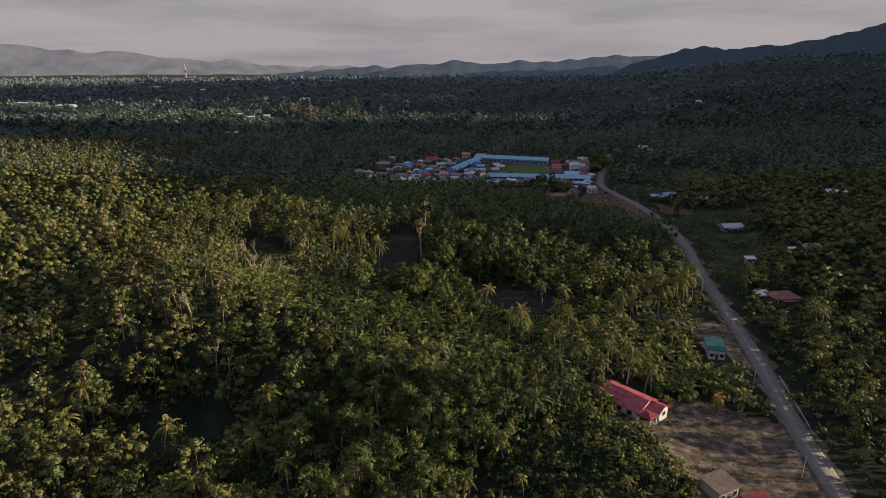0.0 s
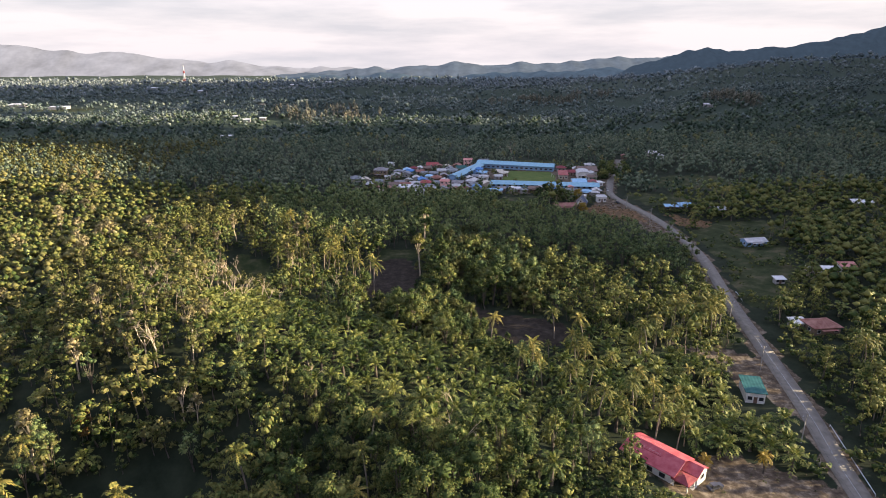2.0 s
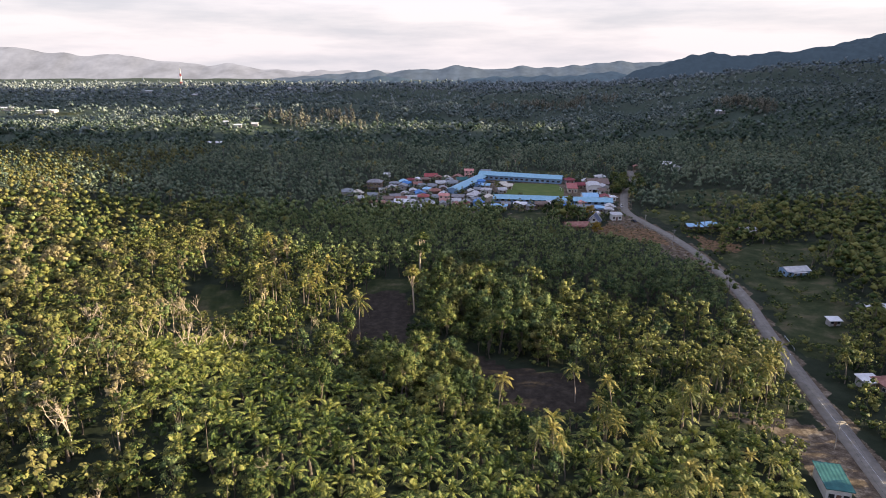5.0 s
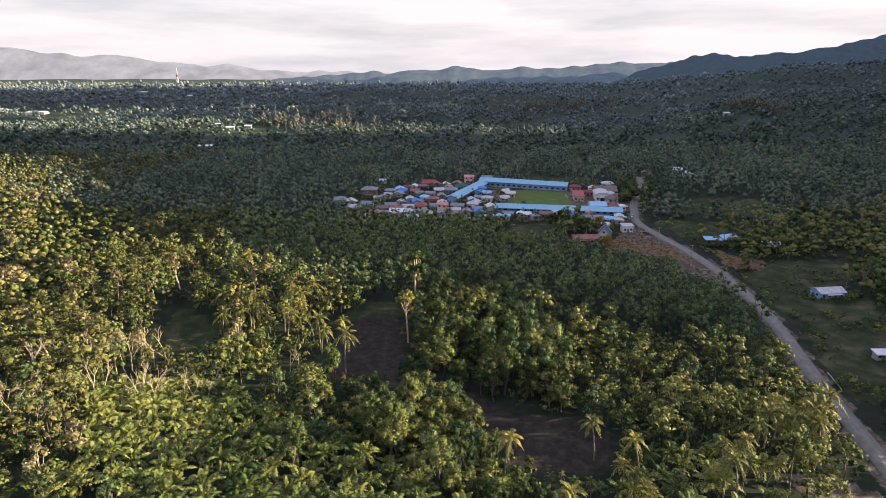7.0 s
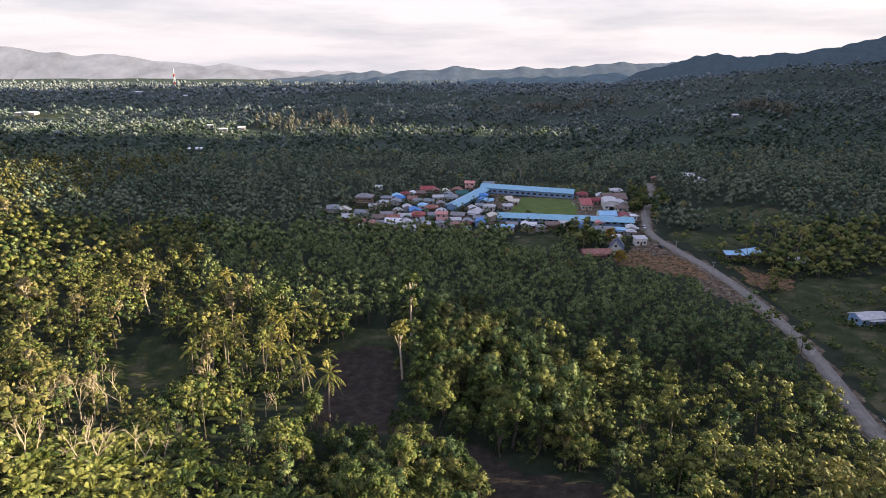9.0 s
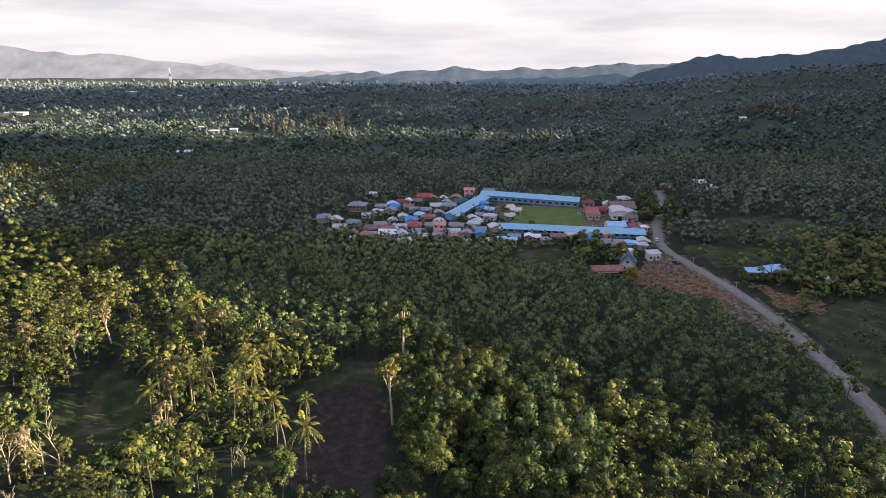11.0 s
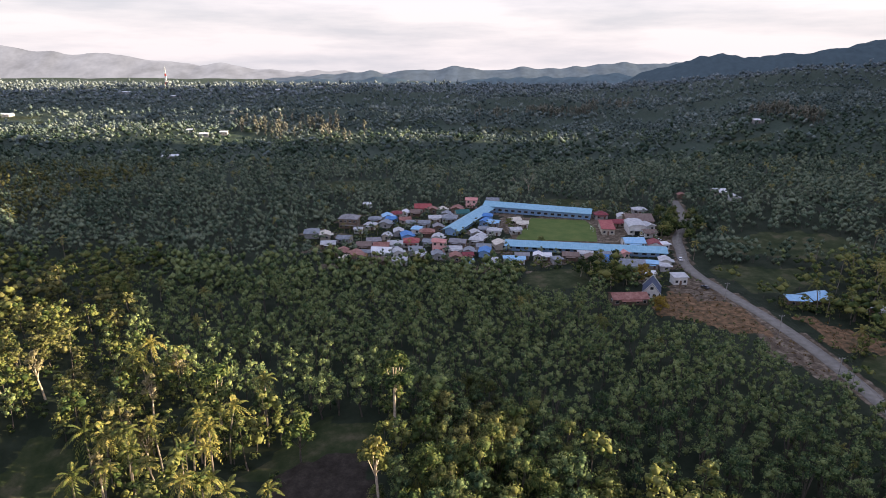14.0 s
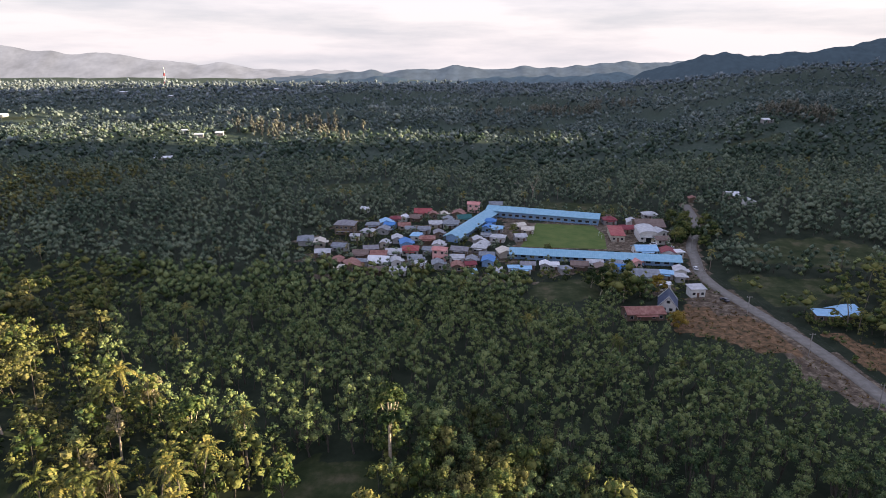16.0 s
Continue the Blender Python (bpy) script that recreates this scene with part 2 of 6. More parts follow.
def floor_z(x, y):
    return float(height(x, y))


def inside(x, y, poly):
    x, y = np.asarray(x, float), np.asarray(y, float)
    hit = np.zeros(x.shape, bool)
    for (x0, y0), (x1, y1) in zip(poly, poly[1:] + poly[:1]):
        hit ^= ((y0 > y) != (y1 > y)) & (x < (x1 - x0) * (y - y0) / (y1 - y0 + 1e-12) + x0)
    return hit


# open ground, by what covers it
DIRT = [
    [(80, -248), (92, -251), (105, -262), (101, -288), (95, -293), (91, -272)],
    [(50, -316), (64, -314), (74, -311), (90, -322), (92, -345), (84, -375), (56, -375), (55, -338), (50, -328)],
    [(99, -42), (116, -28), (126, -52), (129, -84), (126, -120), (118, -122), (116, -92), (104, -58)],
    [(40, 26), (100, 22), (112, 60), (104, 78), (38, 78)],
]
SOIL = [
    [(-36, -168), (-24, -160), (-14, -164), (-11, -196), (-4, -206), (8, -216), (22, -226), (44, -234), (48, -240), (42, -251), (22, -252), (12, -238), (2, -222), (-10, -211), (-24, -207), (-34, -202), (-33, -184)],
]
SCRUB = [
    [(88, -58), (100, -50), (120, -62), (124, -92), (112, -92), (98, -80), (84, -76)],
    [(139, -74), (150, -82), (160, -96), (152, -104), (141, -104), (140, -90)],
]
GRASS = [
    [(-110, -172), (-101, -156), (-87, -160), (-76, -180), (-80, -193), (-102, -188)],
    [(-46, -169), (-32, -150), (-12, -150), (-13, -165), (-24, -161), (-36, -169)],
    [(138, -112), (170, -92), (205, -92), (196, -120), (170, -130), (172, -160), (160, -182), (150, -200), (134, -216), (122, -222), (127, -190), (136, -160)],
    [(-302, 150), (-262, 150), (-258, 178), (-296, 180)],
    [(42, -24), (66, -22), (72, -38), (52, -48), (38, -42)],
    [(150, 0), (200, -12), (230, 6), (200, 30), (160, 26)],
    [(60, 108), (112, 96), (120, 118), (70, 130)],
    [(40, 553), (94, 534), (164, 573), (148, 499), (89, 485), (46, 514)],
    [(296, 361), (329, 368), (359, 375), (353, 355), (320, 346), (295, 347)],
    [(-96, 176), (-72, 196), (-40, 200), (-33, 160), (-58, 153), (-86, 153)],
    [(-788, 784), (-687, 722), (-532, 558), (-535, 532), (-683, 680), (-738, 705)],
    [(128, -20), (150, -14), (178, -30), (150, -52), (136, -50)],
]
HOLLOW = [
    [(-92, -312), (-76, -308), (-62, -312), (-54, -322), (-56, -332), (-72, -335), (-88, -328)],
    [(120, -246), (150, -238), (150, -250), (126, -258)],
]
VILLAGE = [(-82, 26), (-52, -20), (20, -26), (60, -24), (92, -46), (118, -40), (120, -10), (140, 60), (130, 100), (60, 104), (20, 110), (-20, 100), (-60, 70)]


def covered(x, y, polys):
    out = np.zeros(np.shape(x), bool)
    for poly in polys:
        out |= inside(x, y, poly)
    return out


# ---- mesh helpers ----
def quad_mesh(name, verts, quads, mats, which=None, smooth=False, normals=None):
    """A mesh of four-cornered faces from arrays."""
    me = bpy.data.meshes.new(name)
    verts, quads = np.asarray(verts, np.float32), np.asarray(quads, np.int32)
    me.vertices.add(len(verts))
    me.vertices.foreach_set("co", verts.ravel())
    me.loops.add(quads.size)
    me.loops.foreach_set("vertex_index", quads.ravel())
    me.polygons.add(len(quads))
    me.polygons.foreach_set("loop_start", np.arange(0, quads.size, 4, dtype=np.int32))
    for m in mats:
        me.materials.append(m)
    if which is not None:
        me.polygons.foreach_set("material_index", np.asarray(which, np.int32))
    if smooth:
        me.polygons.foreach_set("use_smooth", np.ones(len(quads), bool))
    me.update(calc_edges=True)
    if normals is not None:
        me.polygons.foreach_set("use_smooth", np.ones(len(quads), bool))
        me.normals_split_custom_set_from_vertices(np.asarray(normals, np.float32))
    return me


def part(name, bm, material, parent, label=""):
    me = bpy.data.meshes.new(name)
    bm.to_mesh(me)
    bm.free()
    me.materials.append(material)
    ob = new(name, me)
    ob.parent = parent
    if label:
        tagged(ob, label)
    return ob


def mesh_part(name, me, parent, label=""):
    ob = new(name, me)
    ob.parent = parent
    if label:
        tagged(ob, label)
    return ob


def box(bm, x0, x1, y0, y1, z0, z1, turn=0.0, about=(0, 0)):
    vs = []
    c, s = math.cos(turn), math.sin(turn)
    for z in (z0, z1):
        for x, y in ((x0, y0), (x1, y0), (x1, y1), (x0, y1)):
            dx, dy = x - about[0], y - about[1]
            vs.append(bm.verts.new((about[0] + dx * c - dy * s, about[1] + dx * s + dy * c, z)))
    for f in ((3, 2, 1, 0), (4, 5, 6, 7), (0, 1, 5, 4), (1, 2, 6, 5), (2, 3, 7, 6), (3, 0, 4, 7)):
        bm.faces.new([vs[i] for i in f])
    return bm


def boxes(*rows):
    bm = bmesh.new()
    for row in rows:
        box(bm, *row)
    return bm


def tube(a, b, ra, rb, sides=6):
    """Corners and faces of a tapered stick from a to b."""
    a, b = np.array(a, float), np.array(b, float)
    d = (b - a) / (np.linalg.norm(b - a) + 1e-9)
    u = np.cross(d, (0.31, 0.77, 0.55))
    u /= np.linalg.norm(u)
    w = np.cross(d, u)
    ang = np.arange(sides) * 2 * np.pi / sides
    ring = np.cos(ang)[:, None] * u + np.sin(ang)[:, None] * w
    v = np.concatenate([a + ring * ra, b + ring * rb])
    i = np.arange(sides)
    j = (i + 1) % sides
    return v, np.stack([i, j, j + sides, i + sides], 1)


class Heap:
    """Gathers corners and faces, and for foliage the direction in which the leafy mass bulges."""

    def __init__(self):
        self.v, self.q, self.m, self.b, self.n = [], [], [], [], 0

    def add(self, v, q, bulge=None, m=0):
        self.v.append(np.asarray(v, np.float32))
        self.b.append(np.zeros((len(v), 3), np.float32) if bulge is None else np.asarray(bulge, np.float32))
        self.q.append(np.asarray(q) + self.n)
        self.m.append(np.full(len(q), m))
        self.n += len(v)

    def arrays(self):
        return np.concatenate(self.v), np.concatenate(self.q), np.concatenate(self.b), np.concatenate(self.m)


# ---- the ground ----
def axis_steps(lo, hi, fine_lo, fine_hi, fine, grow=1.09):
    mid = list(np.arange(fine_lo, fine_hi + 0.01, fine))
    up, s = [], fine
    while (up[-1] if up else mid[-1]) < hi:
        s *= grow
        up.append((up[-1] if up else mid[-1]) + s)
    down, s = [], fine
    while (down[-1] if down else mid[0]) > lo:
        s *= grow
        down.append((down[-1] if down else mid[0]) - s)
    return np.array(down[::-1] + mid + up)


GX = axis_steps(-3300, 3300, -140, 200, 3.0, 1.07)
GY = axis_steps(-1000, 3600, -400, 120, 3.0, 1.06)
gx, gy = np.meshgrid(GX, GY)
gz = height(gx, gy)
ncol = len(GX)
ci, ri = np.meshgrid(np.arange(ncol - 1), np.arange(len(GY) - 1))
corner = (ri * ncol + ci).ravel()
ground_me = quad_mesh("ground", np.stack([gx.ravel(), gy.ravel(), gz.ravel()], 1), np.stack([corner, corner + 1, corner + ncol + 1, corner + ncol], 1), [], smooth=True)
cover = ground_me.attributes.new("cover", "FLOAT_COLOR", "POINT")
fx, fy = gx.ravel(), gy.ravel()
wob_x, wob_y = fx + 3 * ripple(fx, fy, 7, 5), fy + 3 * ripple(fx, fy, 6, 6)
rgba = np.zeros((fx.size, 4), np.float32)
rgba[:, 0] = covered(wob_x, wob_y, DIRT) | (inside(wob_x, wob_y, VILLAGE) & (ripple(fx, fy, 9, 8) > 0.25)) | (to_road(fx, fy) < 3.8)
rgba[:, 1] = covered(wob_x, wob_y, GRASS)
rgba[:, 2] = covered(wob_x, wob_y, SCRUB)
rgba[:, 3] = covered(wob_x, wob_y, SOIL)
cover.data.foreach_set("color", rgba.ravel())


def ground_mat():
    m, nodes, links = node_mat("ground_cover")
    at = nodes.new("ShaderNodeAttribute")
    at.attribute_name = "cover"
    sep = nodes.new("ShaderNodeSeparateColor")
    links.new(at.outputs["Color"], sep.inputs["Color"])
    n1 = noise_node(nodes, links, 0.12, 6.0, 0.65)
    n2 = noise_node(nodes, links, 0.35, 8.0, 0.72)
    n3 = noise_node(nodes, links, 4.0, 4.0, 0.7)
    forest = ramp(nodes, [(0.35, (0.014, 0.020, 0.011)), (0.65, (0.032, 0.040, 0.023))])
    soil = ramp(nodes, [(0.32, (0.020, 0.016, 0.012)), (0.52, (0.038, 0.031, 0.023)), (0.7, (0.066, 0.054, 0.040))])
    dirt = ramp(nodes, [(0.34, (0.042, 0.032, 0.022)), (0.5, (0.105, 0.080, 0.055)), (0.66, (0.26, 0.215, 0.155))])
    grass = ramp(nodes, [(0.35, (0.020, 0.030, 0.011)), (0.52, (0.040, 0.049, 0.020)), (0.68, (0.095, 0.082, 0.046))])
    scrub = ramp(nodes, [(0.36, (0.040, 0.040, 0.020)), (0.5, (0.13, 0.080, 0.042)), (0.66, (0.25, 0.155, 0.085))])
    links.new(n1.outputs["Fac"], forest.inputs["Fac"])
    links.new(n2.outputs["Fac"], dirt.inputs["Fac"])
    links.new(n2.outputs["Fac"], soil.inputs["Fac"])
    links.new(n1.outputs["Fac"], grass.inputs["Fac"])
    links.new(n2.outputs["Fac"], scrub.inputs["Fac"])
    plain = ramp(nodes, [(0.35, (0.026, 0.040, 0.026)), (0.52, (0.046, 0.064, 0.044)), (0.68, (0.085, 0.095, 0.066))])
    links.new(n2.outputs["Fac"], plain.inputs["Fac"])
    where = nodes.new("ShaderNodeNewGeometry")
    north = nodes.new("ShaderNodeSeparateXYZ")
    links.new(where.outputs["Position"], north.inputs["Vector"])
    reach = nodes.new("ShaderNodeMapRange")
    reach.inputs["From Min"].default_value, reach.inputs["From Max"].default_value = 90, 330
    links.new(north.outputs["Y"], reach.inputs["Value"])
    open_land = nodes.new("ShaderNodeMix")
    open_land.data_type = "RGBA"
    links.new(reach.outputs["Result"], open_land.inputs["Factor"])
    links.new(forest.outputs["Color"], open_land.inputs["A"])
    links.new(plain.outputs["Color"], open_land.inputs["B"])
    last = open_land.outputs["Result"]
    for chan, r in ((sep.outputs["Red"], dirt), (sep.outputs["Green"], grass), (sep.outputs["Blue"], scrub), (at.outputs["Alpha"], soil)):
        edge = nodes.new("ShaderNodeMath")
        edge.operation = "ADD"
        links.new(chan, edge.inputs[0])
        links.new(n2.outputs["Fac"], edge.inputs[1])
        cut = ramp(nodes, [(0.86, (0, 0, 0)), (1.06, (1, 1, 1))])
        links.new(edge.outputs[0], cut.inputs["Fac"])
        mx = nodes.new("ShaderNodeMix")
        mx.data_type = "RGBA"
        links.new(cut.outputs["Color"], mx.inputs["Factor"])
        links.new(last, mx.inputs["A"])
        links.new(r.outputs["Color"], mx.inputs["B"])
        last = mx.outputs["Result"]
    p = nodes.new("ShaderNodeBsdfPrincipled")
    p.inputs["Roughness"].default_value = 0.95
    p.inputs["Specular IOR Level"].default_value = 0.1
    links.new(last, p.inputs["Base Color"])
    bp = nodes.new("ShaderNodeBump")
    bp.inputs["Strength"].default_value, bp.inputs["Distance"].default_value = 0.5, 0.25
    links.new(n2.outputs["Fac"], bp.inputs["Height"])
    bp2 = nodes.new("ShaderNodeBump")
    bp2.inputs["Strength"].default_value, bp2.inputs["Distance"].default_value = 0.4, 0.08
    links.new(n3.outputs["Fac"], bp2.inputs["Height"])
    links.new(bp.outputs["Normal"], bp2.inputs["Normal"])
    links.new(bp2.outputs["Normal"], p.inputs["Normal"])
    o = nodes.new("ShaderNodeOutputMaterial")
    links.new(p.outputs[0], o.inputs["Surface"])
    return m


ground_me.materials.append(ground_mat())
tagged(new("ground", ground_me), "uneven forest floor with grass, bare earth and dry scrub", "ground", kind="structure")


# ---- distant ranges ----
def range_mesh(name, crest, y0, deep, mat, seed, x_lo, x_hi, n=260):
    """Hills along the horizon: crest gives the height over x, the slopes fall to both sides."""
    xs = np.linspace(x_lo, x_hi, n)
    rows = 14
    v = []
    for k in range(rows):
        t = k / (rows - 1) * 2 - 1
        prof = max(0.0, 1 - abs(t)) ** 0.8
        zz = np.array([crest(x) for x in xs])
        rough = np.array([noise.fractal((x / 160.0, t * 3, seed), 1.0, 2.0, 5) for x in xs])
        v.append(np.stack([xs, np.full(n, y0 + t * deep), -70 + (zz + 70) * prof + rough * 16 * (1 - abs(t)) * (0.35 if k == rows // 2 else 1)], 1))
    v = np.concatenate(v)
    i, k = np.meshgrid(np.arange(n - 1), np.arange(rows - 1))
    c = (k * n + i).ravel()
    return quad_mesh(name, v, np.stack([c, c + 1, c + n + 1, c + n], 1), [mat], smooth=True)


def g1(x, c, s, h):
    return h * math.exp(-((x - c) / s) ** 2)


def west_crest(x):
    return np.interp(x, [-3600, -2837, -2664, -2483, -2413, -2157, -1944, -1656, -1567, -1455, -1220, -892, -817, -671, -400, 300], [172, 182, 142, 134, 118, 130, 92, 66, 45, 67, 29, 8, 27, 13, 5, -20]) + 3 * math.sin(x / 37)


def blue_crest(x):
    return np.interp(x, [-1300, -926, -728, -531, -433, -336, -204, -74, 88, 219, 317, 446, 577, 707, 901, 1031, 1194, 1324, 1700], [-40, -13, 0, 20, 26, 11, 40, 31, 56, 38, 35, 55, 46, 49, 72, 82, 73, 80, 90]) + 3 * math.sin(x / 23)


def mid_crest(x):
    return -16 + g1(x, -650, 150, 10) + g1(x, -300, 160, 22) + g1(x, 330, 200, 26) + g1(x, 800, 260, 44) - g1(x, -1500, 500, 30) + 4 * math.sin(x / 61) + 3 * math.sin(x / 19)


def east_crest(x):
    return np.interp(x, [560, 810, 895, 980, 1066, 1134, 1220, 1327, 1393, 1456, 1563, 1665, 1702, 1848, 2188, 2600], [-60, 60, 82, 103, 116, 104, 110, 129, 125, 138, 151, 182, 188, 229, 251, 260]) + 2 * math.sin(x / 11)


# emission colours imitate the haze in front of each range
HAZE_WEST = haze_mat("haze_glow_mountains", (0.03, 0.03, 0.03), (0.32, 0.305, 0.33), 0.539, 0.006)
HAZE_BLUE = haze_mat("haze_glow_hills", (0.03, 0.035, 0.04), (0.125, 0.15, 0.19), 0.400, 0.02)
HAZE_MID = haze_mat("haze_glow_ridge", (0.03, 0.04, 0.045), (0.055, 0.078, 0.11), 0.462, 0.03)
HAZE_EAST = haze_mat("haze_glow_east", (0.03, 0.04, 0.045), (0.030, 0.045, 0.066), 0.40, 0.05)
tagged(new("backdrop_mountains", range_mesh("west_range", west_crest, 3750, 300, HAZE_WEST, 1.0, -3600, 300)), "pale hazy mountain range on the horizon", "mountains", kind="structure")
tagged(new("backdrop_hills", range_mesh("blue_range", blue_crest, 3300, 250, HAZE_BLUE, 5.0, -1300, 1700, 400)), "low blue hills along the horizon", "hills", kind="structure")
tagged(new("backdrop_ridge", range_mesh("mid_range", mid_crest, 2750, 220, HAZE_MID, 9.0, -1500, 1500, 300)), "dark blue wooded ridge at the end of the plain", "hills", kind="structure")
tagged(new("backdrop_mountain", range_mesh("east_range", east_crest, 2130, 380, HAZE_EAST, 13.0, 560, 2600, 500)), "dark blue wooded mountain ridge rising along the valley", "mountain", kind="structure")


# ---- road ----
ASPHALT = plain_mat("worn_asphalt", (0.155, 0.143, 0.118), (0.235, 0.215, 0.18), 0.5, 0.9, bump=0.3, fine=6.0, spec=0.2)
PAINT = plain_mat("road_paint", (0.2, 0.2, 0.19), (0.6, 0.6, 0.58), 2.0, 0.7)


def strip(name, line, lo, hi, lift, mat, thick=0.0):
    """A ribbon along a line of the plan between two offsets from it."""
    line = np.asarray(line)
    d = np.gradient(line, axis=0)
    d /= np.linalg.norm(d, axis=1)[:, None]
    nrm = np.stack([d[:, 1], -d[:, 0]], 1)
    a, b = line + nrm * lo, line + nrm * hi
    z = height(line[:, 0], line[:, 1]) + lift
    top = np.concatenate([np.c_[a, z], np.c_[b, z]])
    n = len(line)
    i = np.arange(n - 1)
    q = np.stack([i, i + n, i + n + 1, i + 1], 1)
    if thick:
        low = top - (0, 0, thick)
        v = np.concatenate([top, low])
        q = np.concatenate([q, np.stack([i + 2 * n, i, i + 1, i + 1 + 2 * n], 1), np.stack([i + n, i + 3 * n, i + 3 * n + 1, i + n + 1], 1)])
    else:
        v = top
    return quad_mesh(name, v, q, [mat])


tagged(new("road", strip("road", ROAD_LINE, -2.6, 2.6, 0.25, ASPHALT, 0.6)), "worn grey asphalt country road", "road", kind="structure")
near_line = ROAD_LINE[20:62]
markings = new("road_marking", strip("centre_line", near_line, -0.05, 0.05, 0.256, PAINT))
tagged(markings, "faded white centre line on the road", "road marking", kind="structure")


# ---- trees ----
def leaves_on(rng, centre, radii, count, size, up=0.22, low=-0.25):
    """Leaf clumps over the shell of a lobe of the crown."""
    n = rng.normal(size=(count, 3))
    n /= np.linalg.norm(n, axis=1)[:, None]
    n[:, 2] = np.where(n[:, 2] < low, -n[:, 2], n[:, 2])
    pts = centre + n * radii * rng.uniform(0.62, 1.14, (count, 1))
    face = n + rng.normal(size=(count, 3)) * 0.42 + (0, 0, up)
    face /= np.linalg.norm(face, axis=1)[:, None]
    u = np.cross(face, rng.normal(size=(count, 3)))
    u /= np.linalg.norm(u, axis=1)[:, None]
    w = np.cross(face, u)
    s = size * rng.uniform(0.65, 1.35, (count, 1))
    u, w = u * s * 0.62, w * s * 0.34
    bend = face * s * 0.16
    v = np.stack([pts - u - bend, pts - w, pts + u - bend, pts + w], 1).reshape(-1, 3)
    soft = n * 0.6 + face * 0.7
    return v, np.arange(count * 4).reshape(-1, 4), np.repeat(soft / np.linalg.norm(soft, axis=1)[:, None], 4, axis=0)


def lobe_core(rng, centre, radii, around, rings, least):
    """The leafy mass inside a lobe: a lumpy closed shell."""
    v = []
    for k in range(rings + 1):
        b = math.pi * (k / rings - 0.5)
        for i in range(around):
            a = 2 * math.pi * (i + 0.5 * (k % 2)) / around
            v.append((math.cos(a) * max(0.05, math.cos(b)), math.sin(a) * max(0.05, math.cos(b)), math.sin(b)))
    out = np.array(v)
    v = out * rng.uniform(least, least + 0.38, (len(v), 1))
    k, i = np.meshgrid(np.arange(rings), np.arange(around))
    k, i = k.ravel(), i.ravel()
    j = (i + 1) % around
    return centre + v * radii, np.stack([k * around + i, k * around + j, (k + 1) * around + j, (k + 1) * around + i], 1), out


def broadleaf(seed, tall, wide, lobes, per_lobe, size, clear=0.35, flat=0.7, limbs=6, sides=5):
    """A broad-leaved tree: trunk and limbs, and a crown of uneven lobes."""
    rng = np.random.default_rng(seed)
    wood, crown = Heap(), Heap()
    fork = tall * clear
    lean = rng.normal(size=2) * 0.03 * tall
    top = np.array([lean[0], lean[1], fork])
    if sides > 4:
        wood.add(*tube((0, 0, -0.6), top * (0.5, 0.5, 0.55), 0.022 * tall, 0.017 * tall, sides + 1))
        wood.add(*tube(top * (0.5, 0.5, 0.55), top, 0.017 * tall, 0.013 * tall, sides + 1))
    else:
        wood.add(*tube((0, 0, -0.6), top, 0.022 * tall, 0.013 * tall, sides))
    for k in range(lobes):
        a = k * 2.4 + rng.uniform(-0.5, 0.5)
        d = wide * (0.1 + 0.6 * math.sqrt((k + 0.2) / lobes))
        r = wide * (rng.uniform(0.42, 0.72) if sides == 3 else rng.uniform(0.24, 0.56))
        z = tall - r * flat * 0.9 - (tall - fork) * 0.85 * (k / lobes) * rng.uniform(0.5, 1.3)
        c = np.array([lean[0] + d * math.cos(a), lean[1] + d * math.sin(a), max(z, fork + 0.3 * r)])
        if k < limbs:
            wood.add(*tube(top - (0, 0, rng.uniform(0, 0.2) * fork), c, 0.009 * tall, 0.003 * tall, min(4, sides)))
        crown.add(*lobe_core(rng, c, np.array([r, r, r * flat]), 7 if sides > 4 else 5, 3 if sides > 3 else 2, 0.3 if sides > 4 else 0.32 if sides == 4 else 0.56))
        crown.add(*leaves_on(rng, c, np.array([r, r, r * flat]), int(per_lobe * (0.6 + r / wide)), size))
    return wood, crown


def frond(rng, base, az, lift, length, droop, pairs, width, rib=True):
    """One feathered palm frond: a bent midrib with leaflets to both sides."""
    h = Heap()
    d = np.array([math.cos(az), math.sin(az), 0.0])
    side = np.array([-d[1], d[0], 0.0])

    def at(t):
        return base + d * length * (t * math.cos(lift) * (1 - 0.25 * t * droop)) + np.array([0, 0, length * (math.sin(lift) * t - droop * t * t * 0.75)])

    for k in range(3 if rib else 0):
        h.add(*tube(at(k / 3), at((k + 1) / 3), 0.05 * (1 - k / 4), 0.05 * (1 - (k + 1) / 4), 3))
    blade = max(0.1, 0.4 * length / pairs)
    ts = (np.arange(pairs) + 0.6) / pairs * 0.95 + 0.05
    for t in ts:
        p = at(t)
        fwd = at(min(1.0, t + 0.05)) - p
        fwd /= np.linalg.norm(fwd) + 1e-9
        reach = width * math.sin(math.pi * min(1, 0.18 + 0.78 * t)) * rng.uniform(0.8, 1.15)
        for s in (-1, 1):
            tip = p + side * s * reach * 0.82 + fwd * reach * 0.55 - np.array([0, 0, reach * 0.38])
            mid = p + (tip - p) * 0.45 + fwd * blade
            mid2 = p + (tip - p) * 0.45 - fwd * blade
            h.add(np.array([p, mid2, tip, mid]), np.array([[0, 1, 2, 3]]))
    return h


